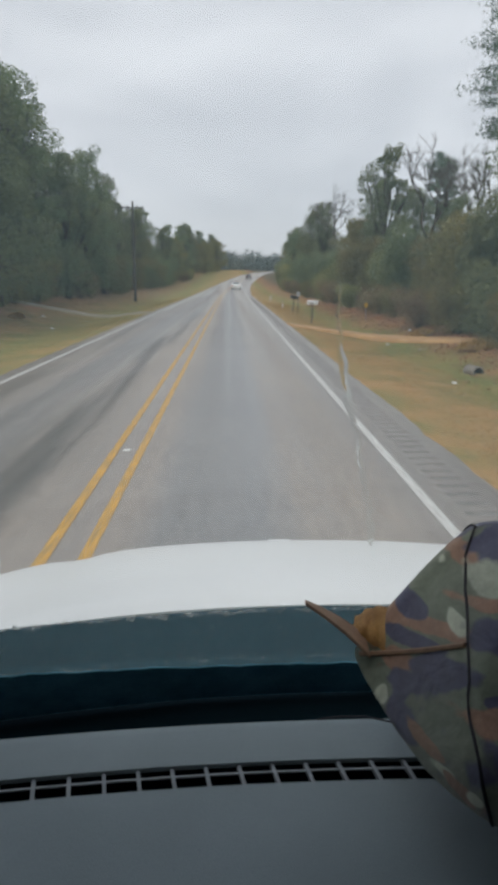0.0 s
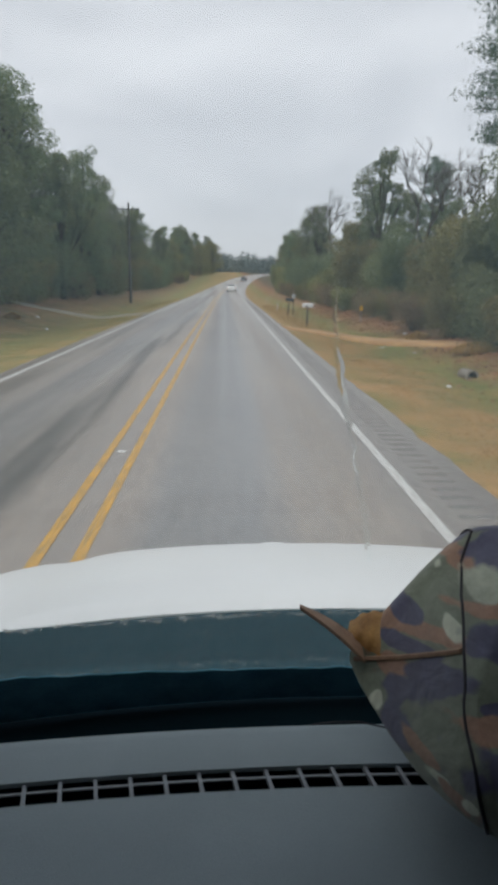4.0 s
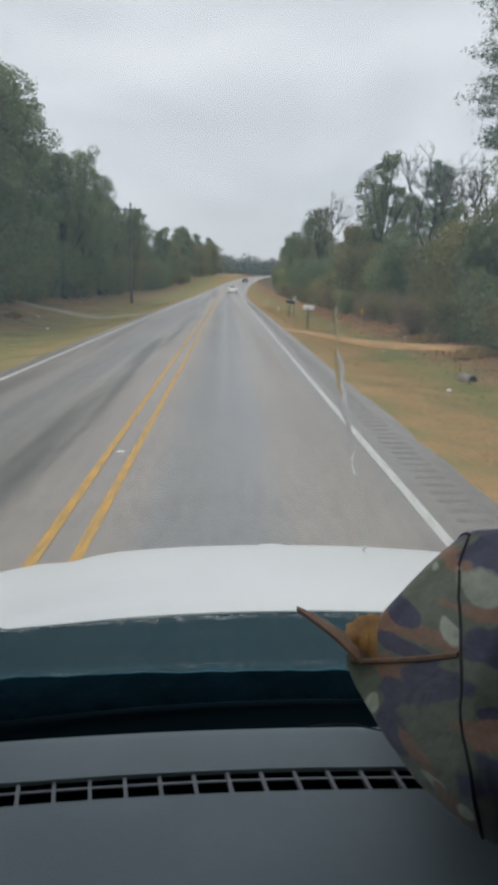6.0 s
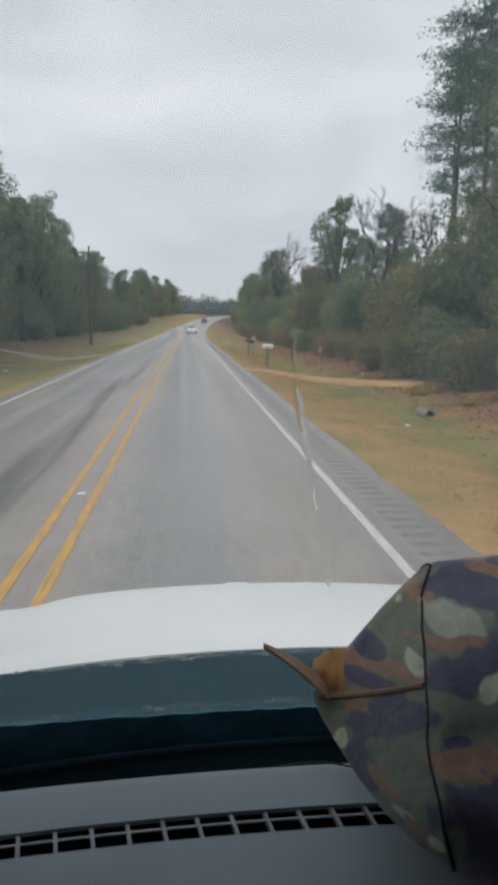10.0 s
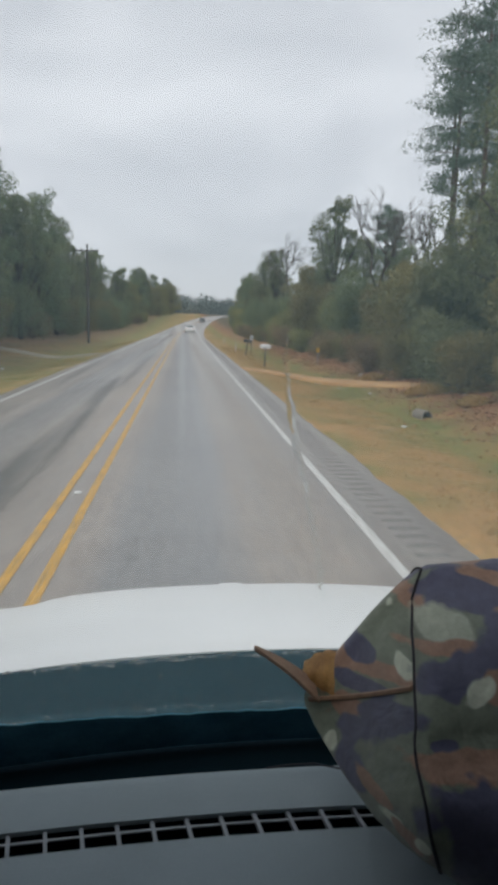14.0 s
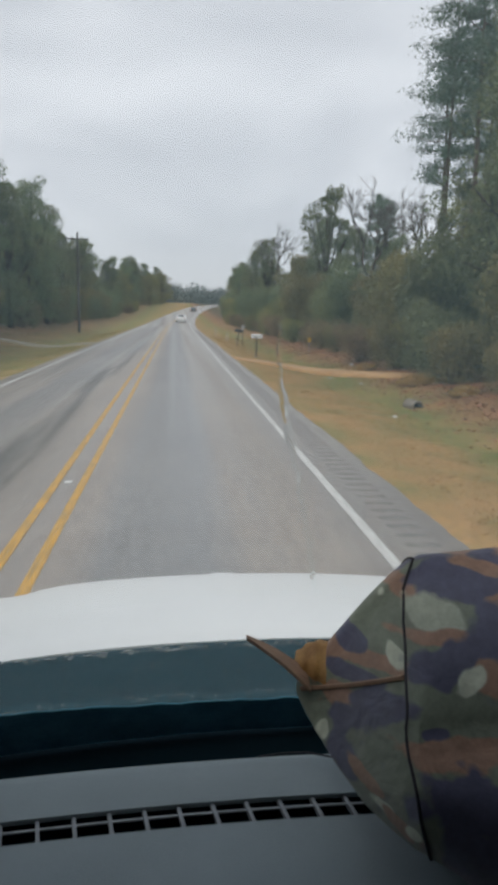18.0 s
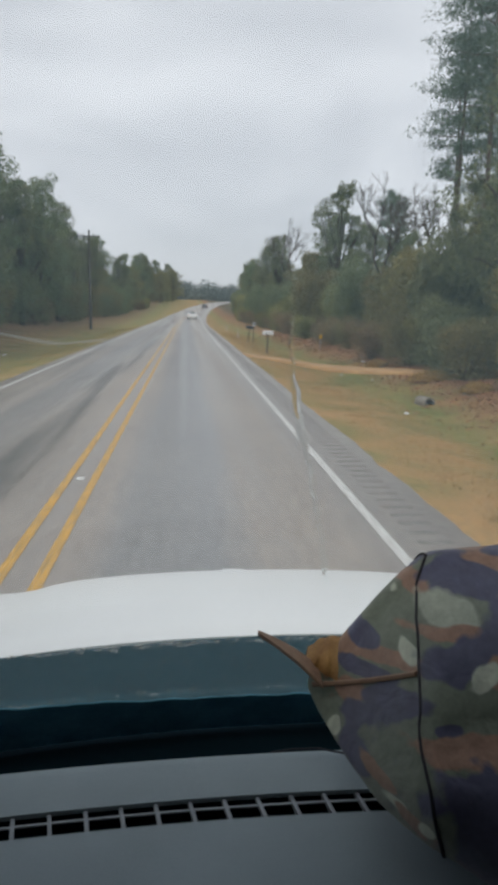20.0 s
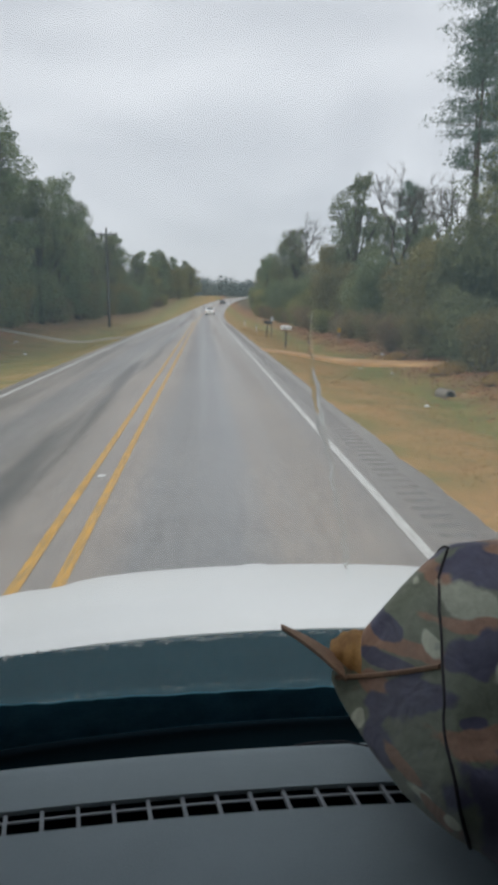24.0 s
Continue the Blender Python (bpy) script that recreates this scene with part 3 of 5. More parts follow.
EDGE_Y = steps((-60, 0, 10), (0, 45, 0.3), (45, 90, 1.0), (90, 461, 6))
tagged(put("road", mesh_of("road", *slab(road_at, 12, len(EDGE_Y) - 1, 0.12), ASPHALT)),
       "wet grey two-lane asphalt road with dark wheel paths", "road", kind="structure")
for x, wd, m, lab in ((-1.56, 0.102, YELLOW, "solid yellow centre line, worn"), (-1.215, 0.102, YELLOW, "solid yellow centre line beside the near lane, worn"),
                      (2.03, 0.11, WHITE_LINE, "solid white edge line"), (-5.17, 0.12, WHITE_LINE, "solid white edge line, dirty")):
    tagged(put("road_marking", mesh_of("road_marking", *strip(x - wd / 2, x + wd / 2, 0.005, ROAD_Y, 0.004), m)),
           lab, "road marking", kind="structure")

# ---------------------------------------------------------------- the van that the camera rides in
VX = 0.20                                   # the van's middle line


def bow(x, k):
    return -k * (x - VX) ** 2


van = tagged(new("van"), "white van with grey dashboard, wet hood and upright windshield", "van")

# dashboard: rear top, vent trough and front shelf
X0, X1 = -0.66, 1.06


def dash_x(u):
    return X0 + (X1 - X0) * u


def dash_rear(u, v):
    x = dash_x(u)
    # from the vents back towards the seats, then rolling down
    prof = [(0.6965, 1.679), (0.64, 1.672), (0.57, 1.664), (0.50, 1.652), (0.44, 1.630), (0.40, 1.585), (0.385, 1.52), (0.40, 1.36), (0.46, 1.16)]
    s = v * (len(prof) - 1)
    i = min(int(s), len(prof) - 2)
    f = s - i
    y = prof[i][0] * (1 - f) + prof[i + 1][0] * f
    z = prof[i][1] * (1 - f) + prof[i + 1][1] * f
    return (x, y + bow(x, 0.13) + 0.0155, z)


dash = part("dashboard", bm_of(*slab(dash_rear, 36, 24, 0.008, (0, 0.0, -1.0))), DASH, van, "grey textured vinyl dashboard", True)


def dash_front(u, v):
    x = dash_x(u)
    prof = [(0.7500, 1.679), (0.785, 1.686), (0.810, 1.690), (0.820, 1.685), (0.824, 1.66), (0.828, 1.60)]
    s = v * (len(prof) - 1)
    i = min(int(s), len(prof) - 2)
    f = s - i
    y = prof[i][0] * (1 - f) + prof[i + 1][0] * f
    z = prof[i][1] * (1 - f) + prof[i + 1][1] * f
    return (x, y + bow(x, 0.13), z)


part("dash_shelf", bm_of(*slab(dash_front, 36, 15, 0.006, (0, 0.1, -1.0))), DASH, van, "grey vinyl shelf between vents and windshield", True)


def trough(u, v):
    x = dash_x(u)
    prof = [(0.694, 1.664), (0.702, 1.640), (0.764, 1.640), (0.766, 1.672)]
    s = v * 3
    i = min(int(s), 2)
    f = s - i
    return (x, prof[i][0] * (1 - f) + prof[i + 1][0] * f + bow(x, 0.13), prof[i][1] * (1 - f) + prof[i + 1][1] * f)


vent = part("defroster_vent", bm_of(*slab(trough, 36, 3, 0.004)), BLACK, van, "defroster vent slot, its inner shade coloured near black", True)
vane = mesh_of("vent_bar", [(sx * 0.0022, sy * 0.0210, sz * 0.003) for sz in (-1, 1) for sy in (-1, 1) for sx in (-1, 1)],
               [(0, 1, 3, 2), (4, 6, 7, 5), (0, 4, 5, 1), (2, 3, 7, 6), (0, 2, 6, 4), (1, 5, 7, 3)], VENT_BAR)
for k in range(-14, 27):
    x = -0.071 + 0.0403 * k
    ob = put("vent_bar", vane, vent)
    ob.matrix_local = pose(x, 0.7312 + bow(x, 0.13), 1.6728, 0, 0, 11)


def vent_rail(y, wd, z):
    def f(u, v):
        x = dash_x(u)
        return (x, y + wd * (v - 0.5) + bow(x, 0.13), z)
    return bm_of(*slab(f, 36, 1, 0.0018))


part("vent_rail", vent_rail(0.7380, 0.0032, 1.6745), VENT_BAR, vent, "", True)
part("vent_edge", vent_rail(0.7515, 0.002, 1.6795), DASH, vent, "", True)


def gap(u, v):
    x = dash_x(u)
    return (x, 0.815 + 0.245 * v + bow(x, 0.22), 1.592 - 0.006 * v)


part("windshield_well", bm_of(*slab(gap, 24, 2, 0.02)), WELL, van, "well under the windshield, its shade coloured near black", True)

# windshield with frit along the foot, glass reflection put into its teal colour
GX0, GX1 = -0.66, 1.06


def glass_at(s, x):
    """A place on the windshield's outer face, s metres up from its foot."""
    return (x, 1.035 - 0.5 * s + bow(x, 0.21 - 0.05 * s), 1.602 + 0.866 * s)


pane = part("windshield", bm_of(*slab(lambda u, v: glass_at(1.10 * v, GX0 + (GX1 - GX0) * u), 24, 10, 0.005, (0, -0.866, -0.5))), GLASS, van,
            "rain-wet windshield glass", True)
pane.visible_shadow = False
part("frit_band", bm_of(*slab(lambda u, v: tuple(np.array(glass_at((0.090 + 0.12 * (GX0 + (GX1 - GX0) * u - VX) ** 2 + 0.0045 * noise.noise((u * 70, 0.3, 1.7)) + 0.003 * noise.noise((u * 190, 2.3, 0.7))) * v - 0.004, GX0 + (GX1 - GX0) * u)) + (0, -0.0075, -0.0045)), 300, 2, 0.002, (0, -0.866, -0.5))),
     FRIT, pane, "frit band with the glass reflection as teal colour", True)

# raindrops on the outer face of the glass
rng = np.random.default_rng(5)
drops = []
for i in range(640):
    x = rng.uniform(-0.45, 0.75)
    s = (rng.normal(0.221, 0.003), rng.normal(0.219, 0.0025), rng.normal(0.096, 0.004), rng.uniform(0.095, 0.20))[i % 4]
    r = rng.uniform(0.0010, 0.0034) * (0.6 if i % 4 == 3 else 1.0)
    c = np.array(glass_at(s, x)) + np.array((0, 0.866, 0.5)) * 0.0002
    vs, fs = [], []
    for a in range(3):
        for b in range(7):
            th, ph = (a / 2.4) * math.pi / 2, 2 * math.pi * b / 7
            loc = np.array((math.cos(ph) * math.cos(th), math.sin(ph) * math.cos(th) * 1.3, math.sin(th) * 0.5)) * r
            vs.append(c + np.array((1, 0, 0)) * loc[0] + np.array((0, -0.5, 0.866)) * loc[1] + np.array((0, 0.866, 0.5)) * loc[2])
    for a in range(2):
        for b in range(7):
            fs.append((a * 7 + b, a * 7 + (b + 1) % 7, (a + 1) * 7 + (b + 1) % 7, (a + 1) * 7 + b))
    fs.append(tuple(14 + b for b in range(7)))
    fs.append(tuple(range(7))[::-1])
    drops.append((vs, fs))
rain = tagged(put("raindrops", mesh_of("raindrops", *merge(drops), DROP, True), pane), "clear raindrops on the windshield", kind="stuff")
rain.visible_shadow = False


# a wandering trickle of rain water down the glass
trickle = []
course = ((0.743, 0.0985), (0.680, 0.1062), (0.599, 0.1243), (0.567, 0.1343), (0.477, 0.1571), (0.395, 0.1732), (0.338, 0.1875))
for i in range(101):
    s = 0.743 + (0.338 - 0.743) * i / 100
    x = float(np.interp(-s, [-p[0] for p in course], [p[1] for p in course])) + 0.0035 * noise.noise((s * 38, 0.4, 2.2)) + 0.0015 * noise.noise((s * 120, 3.4, 1.2))
    half = 0.0062 * (0.45 + 0.75 * abs(noise.noise((s * 30, 7.7, 0.1)))) * min(1.0, i / 20, (104 - i) / 12)
    trickle.append((s, x, max(0.0004, half)))
tv, tf = [], []
for s, x, half in trickle:
    for k in range(15):
        a = 1 - k / 7
        tv.append(tuple(np.array(glass_at(s, x + half * a)) + np.array((0, 0.866, 0.5)) * (0.0004 + 0.016 * half * (1 + math.cos(math.pi * a)))))
    tv.append(tuple(np.array(glass_at(s, x)) + np.array((0, 0.866, 0.5)) * 0.00025))
for i in range(len(trickle) - 1):
    ring = [i * 16 + k for k in range(16)]
    for a, b in zip(ring, ring[1:] + ring[:1]):
        tf.append((a, b, b + 16, a + 16))
tf += [tuple(range(16))[::-1], tuple(len(tv) - 16 + k for k in range(16))]
water = part("trickle", bm_of(tv, tf), DROP, pane, "clear trickle of rain water running down the glass")
water.visible_shadow = False


# cowl, hood, nose
def cowl_at(u, v):
    x = -0.68 + 1.76 * u
    return (x, 1.045 + 0.245 * v + bow(x, 0.208), 1.588 + 0.030 * v - 0.010 * math.sin(v * math.pi) + 0.0015 * math.sin(x * 9))


part("cowl_panel", bm_of(*slab(cowl_at, 30, 24, 0.012)), COWL, van, "black plastic cowl panel, sky reflection as teal colour", True)


def hood_at(u, v):
    x = -0.84 + 2.08 * u
    c = abs(x - VX) / 1.04
    y0, y1 = 1.290 + bow(x, 0.205), 2.215 + bow(x, 0.205) - 0.10 * max(0.0, c - 0.45) ** 2
    s = min(v / 0.9, 1.0)
    y = y0 + (y1 - y0) * s
    z = 1.634 - 0.085 * s - 0.150 * s ** 2.2 - 0.075 * c ** 4 - 0.012 * math.exp(-((c - 0.62) / 0.06) ** 2)
    if v < 0.05:
        z -= 0.012 * (1 - v / 0.05)
    if v > 0.9:
        t = (v - 0.9) / 0.1
        y += 0.05 * math.sin(t * math.pi / 2)
        z -= 0.10 * (1 - math.cos(t * math.pi / 2))
    return (x, y, z)


part("hood", bm_of(*slab(hood_at, 40, 40, 0.018)), VAN_WHITE, van, "wet white painted hood", True)
part("washer_nozzle", box((0.075, 0.020, 0.010), (0.150, 2.150, 1.424), 0.003), VAN_WHITE, van)
for side in (-1, 1):
    x = VX + side * 1.045
    def fender_at(u, v, x=x, side=side):
        y = 1.02 + 1.16 * u - 0.10 * u * u
        z = 1.50 - 0.10 * u - (1.05 - 0.0 * u) * v
        return (x + side * 0.035 * math.sin(v * math.pi) - side * 0.10 * u ** 4, y, z)
    part("fender", bm_of(*slab(fender_at, 12, 10, 0.02, (-side, 0, 0))), VAN_WHITE, van, "", True)
part("nose_panel", box((1.80, 0.08, 0.62), (VX, 2.10, 1.02), 0.03), VAN_WHITE, van)
part("bumper", box((2.02, 0.16, 0.24), (VX, 2.16, 0.58), 0.05), RUBBER, van)
part("floor_pan", box((1.84, 3.6, 0.12), (VX, 0.25, 0.48), 0.02), RUBBER, van)
part("firewall", box((1.82, 0.05, 1.06), (VX, 0.86, 1.06), 0.01), BLACK, van)
# Rear wall and roof are out of view, added to dim the cabin.
part("rear_panel", box((1.90, 0.06, 2.12), (VX, -1.55, 1.54), 0.02), HEADLINER, van)
part("roof", box((1.90, 1.98, 0.05), (VX, -0.54, 2.585), 0.02), HEADLINER, van, "grey cloth-lined roof")
for side in (-1, 1):
    x = VX + side * 0.93
    part("door_panel", box((0.06, 2.56, 1.14), (x, -0.28, 1.08), 0.02), DASH, van)
    # Windows out of view; their tint controls how much side light comes in.
    part("unseen_side_window", box((0.006, 1.20, 0.93), (x, 0.39, 2.115), 0.001), TINTED, van, "unseen side window, tinted to set the cabin light")
    part("rear_pillar", box((0.06, 0.14, 0.94), (x, -0.28, 2.10), 0.02), HEADLINER, van)
    part("unseen_side_window", box((0.006, 1.18, 0.93), (x, -0.94, 2.115), 0.001), TINTED, van, "unseen side window, tinted to set the cabin light")
    part("door_skin", box((0.02, 2.60, 1.16), (x + side * 0.043, -0.28, 1.07), 0.008), VAN_WHITE, van, "white painted door")
    part("roof_rail", box((0.05, 2.00, 0.06), (x + side * 0.012, -0.54, 2.605), 0.015), VAN_WHITE, van)
    post = merge([tube([glass_at(-0.02, VX + side * 0.90), glass_at(0.55, VX + side * 0.90), glass_at(1.12, VX + side * 0.90)], [0.045, 0.045, 0.045], 8)])
    part("windshield_pillar", bm_of(*post), HEADLINER, van, "", True)
part("roof_skin", box((1.88, 2.02, 0.03), (VX, -0.55, 2.628), 0.012), VAN_WHITE, van, "white painted roof")
part("rear_skin", box((1.94, 0.03, 2.10), (VX, -1.598, 1.54), 0.012), VAN_WHITE, van, "white painted rear")
for wx in (VX - 0.83, VX + 0.83):
    for wy in (1.45, -1.1):
        rim = []
        for prof_r, prof_x in ((0.16, -0.08), (0.28, -0.10), (0.345, -0.07), (0.36, 0.0), (0.345, 0.07), (0.28, 0.10), (0.16, 0.08)):
            rim.append([(wx + prof_x, wy + prof_r * math.cos(a), 0.36 + prof_r * math.sin(a)) for a in np.linspace(0, 2 * math.pi, 24, endpoint=False)])
        vs = [p for r in rim for p in r]
        fs = [(i * 24 + j, i * 24 + (j + 1) % 24, (i + 1) * 24 + (j + 1) % 24, (i + 1) * 24 + j) for i in range(6) for j in range(24)]
        wheel = part("wheel", bm_of(vs, fs), RUBBER, van, "", True)
        part("rim", bm_of(*tube([(wx - 0.075, wy, 0.36), (wx, wy, 0.36), (wx + 0.075, wy, 0.36)], [0.16, 0.165, 0.16], 20)), STEEL, wheel, "", True)

# wipers at rest along the foot of the glass: arm, spine with bridges, rubber lip
OUT = np.array((0, 0.866, 0.5))


def on_glass(s, x, off):
    return tuple(np.array(glass_at(s, x)) + OUT * off)


for x0, x1 in ((-0.52, 0.16), (0.20, 0.88)):
    xs = list(np.linspace(x0, x1, 10))
    blade = part("wiper", bm_of(*tube([on_glass(0.030 + 0.002 * math.sin(3 * (x - x0)), x, 0.015) for x in xs], [0.0045] * 10, 6)), WIPER, van,
                 "black wiper parked behind the black band at the windshield foot", True)
    part("wiper_rubber", bm_of(*tube([on_glass(0.026, x, 0.006) for x in xs], [0.003] * 10, 5)), WIPER, blade, "", True)
    part("wiper_arm", bm_of(*tube([on_glass(-0.004, x0 + 0.02, 0.026), on_glass(0.014, (x0 + x1) / 2 - 0.12, 0.024), on_glass(0.030, (x0 + x1) / 2, 0.022)],
                                  [0.010, 0.008, 0.006], 8)), WIPER, blade, "", True)
    for f in (0.12, 0.32, 0.5, 0.68, 0.88):
        x = x0 + (x1 - x0) * f
        wd = 0.07 if f == 0.5 else 0.04
        part("wiper_bridge", bm_of(*tube([on_glass(0.030, x - wd, 0.014), on_glass(0.032, x, 0.020), on_glass(0.030, x + wd, 0.014)], [0.004, 0.0065, 0.004], 6)),
             WIPER, blade, "", True)

# ---------------------------------------------------------------- camouflage bag on the dashboard
bag = tagged(new("bag"), "camouflage cloth bag with tan trim lying on the dashboard", "bag")
PROFILE = [(0.0, 0.006), (0.012, 0.026), (0.04, 0.062), (0.07, 0.098), (0.095, 0.126), (0.110, 0.141), (0.116, 0.146),
           (0.128, 0.148), (0.165, 0.150), (0.22, 0.151), (0.44, 0.150), (0.505, 0.136), (0.545, 0.105), (0.565, 0.06), (0.57, 0.004)]
UNDERSIDE = [(0.0, 0.006), (0.012, 0.030), (0.04, 0.069), (0.07, 0.101), (0.095, 0.119), (0.120, 0.132), (0.165, 0.147),
             (0.22, 0.151), (0.44, 0.150), (0.505, 0.136), (0.545, 0.105), (0.565, 0.06), (0.57, 0.004)]


def bag_at(s, ang, puff=1.0, full=1.0):
    """A place on the bag's skin: s along its length, ang round it (0 towards the seats, 90 up); full: how much its contents bulge it towards the seats."""
    a = radians(ang)
    under = max(0.0, -math.sin(a))
    rr = (np.interp(s, *zip(*PROFILE)) * (1 - under) + np.interp(s, *zip(*UNDERSIDE)) * under) * puff
    k = min(s / 0.114, 1.0)
    cx = 0.149 + s * 0.985
    cy = 0.776 - 0.041 * k
    cz = 1.806 + 0.026 * k + 0.01 * s
    lump = 1 + 0.035 * noise.noise((s * 14, math.cos(a) * 1.7, math.sin(a) * 1.7))
    dz = rr * math.sin(a) * lump * (1.0 if a < math.pi else 0.97)
    f = min(1.0, max(0.0, -dz / 0.06))
    f = f * f * (3 - 2 * f)
    belly = 1.00 + 0.27 * min(1.0, max(0.0, (s - 0.09) / 0.14))
    x = cx + (0.02 * max(0.0, math.sin(a)) + 0.024 * min(0.0, math.sin(a))) * k
    y = cy - rr * math.cos(a) * 0.52 * lump + dz * (0.15 + (belly - 0.15) * f)
    z = cz + dz * (1.0 - 0.18 * f)
    ramp = min(1.0, max(0.0, (s - 0.02) / 0.10))
    bulge = 0.19 * full * ramp * ramp * (3 - 2 * ramp) * max(0.0, math.cos(a + radians(17))) ** 1.5
    return (x - x * bulge, y - y * bulge, z + (2.25 - z) * bulge)


def seam_s(ang):
    """How far along the bag its seam runs, by the angle round it."""
    turn = (ang + 90) % 360
    return np.interp(turn, (0, 30, 50, 70, 90, 110, 135, 158, 180, 270, 360), (0.134, 0.1225, 0.1125, 0.1065, 0.1040, 0.0980, 0.0945, 0.0968, 0.111, 0.118, 0.134))


def bag_skin(first, last, ns, material, name, label):
    na = 64
    vs, cloth = [], []
    for i in range(ns + 1):
        for j in range(na):
            ang = 360 * j / na
            s0, s1 = first(ang), last(ang)
            vs.append(bag_at(s0 + (s1 - s0) * i / ns, ang))
            cloth.extend(bag_at(s0 + (s1 - s0) * i / ns, ang, full=0.0))
    fs = [(i * na + j, i * na + (j + 1) % na, (i + 1) * na + (j + 1) % na, (i + 1) * na + j) for i in range(ns) for j in range(na)]
    fs.append(tuple(range(na))[::-1])
    fs.append(tuple(ns * na + j for j in range(na)))
    skin = part(name, bm_of(vs, fs), material, bag, label, True)
    skin.data.attributes.new("cloth", "FLOAT_VECTOR", "POINT").data.foreach_set("vector", cloth)


bag_skin(lambda a: 0.0, lambda a: seam_s(a) - 0.0005, 24, CAMO, "end_panel", "")
bag_skin(lambda a: seam_s(a) + 0.0005, lambda a: 0.57, 44, CAMO, "body_panel", "")
ring = [bag_at(seam_s(a), a, 1.006) for a in np.linspace(0, 360, 65)]
part("seam_piping", bm_of(*tube(ring, [0.0017] * 65, 6)), DARK_TRIM, bag, "dark piping round the seam", True)
# Added block: props the bag and darkens the shadowed dashboard beneath it.
part("base", box((0.37, 0.18, 0.075), (0.462, 0.722, 1.7140), 0.028), DARK_TRIM, bag, "added dark block under the bag, deepening its shadow")
zipline = [bag_at(s, 13 + 45 * (s - 0.004), 1.02) for s in np.linspace(0.004, 0.097, 14)]
part("zip_piping", bm_of(*tube(zipline, [0.0032] * 14, 6)), BROWN_TRIM, bag, "brown leather piping along the opening", True)


def flap_at(u, v):
    x = 0.160 + (0.0864 - 0.160) * u
    y = 0.742 + 0.031 * u + 0.030 * (1 - 0.75 * u) * v
    z = 1.8225 + (1.8755 - 1.8225) * u + 0.004 * math.sin(u * math.pi) + 0.010 * v * (1 - u)
    return (x, y, z)


part("flap", bm_of(*slab(flap_at, 12, 3, 0.0042)), FLAP_BROWN, bag, "brown leather zip flap standing open", True)


def lining_at(u, v):
    low = np.array((0.1425, 0.779, 1.8335)) * (1 - u) + np.array((0.177, 0.744, 1.8255)) * u
    top = np.array((0.1500, 0.786, 1.8460)) * (1 - u) + np.array((0.188, 0.776, 1.8640)) * u
    p = low * (1 - v) + top * v
    p = p + np.array((0, -0.007 * math.sin(v * math.pi) + 0.0022 * math.sin(u * 17 + v * 2), 0.006 * math.sin(u * math.pi) * v))
    return tuple(p)


part("lining", bm_of(*slab(lining_at, 16, 10, 0.006, (0, 1, 0))), TAN, bag, "creased tan cloth lining", True)


strap = [(0.108, 0.8035, 1.6968), (0.120, 0.8045, 1.6976), (0.138, 0.806, 1.6985), (0.170, 0.803, 1.7005), (0.205, 0.792, 1.6985), (0.240, 0.775, 1.692)]
tagged(part("cord", bm_of(*tube(strap, [0.0012] * 6, 6)), DARK_TRIM, None, "", True),
       "thin black cord lying at the dashboard's front edge beside the bag", "cord")


# ---------------------------------------------------------------- plants
def lobe_points(rng, centre, radius, n):
    d = rng.normal(size=(n, 3))
    d /= np.linalg.norm(d, axis=1)[:, None]
    r = rng.uniform(0.25, 1.0, n) ** 0.45 * np.where(rng.uniform(0, 1, n) < 0.16, rng.uniform(1.0, 1.4, n), 1.0)
    return centre + d * (r * 1.0)[:, None] * np.array(radius)


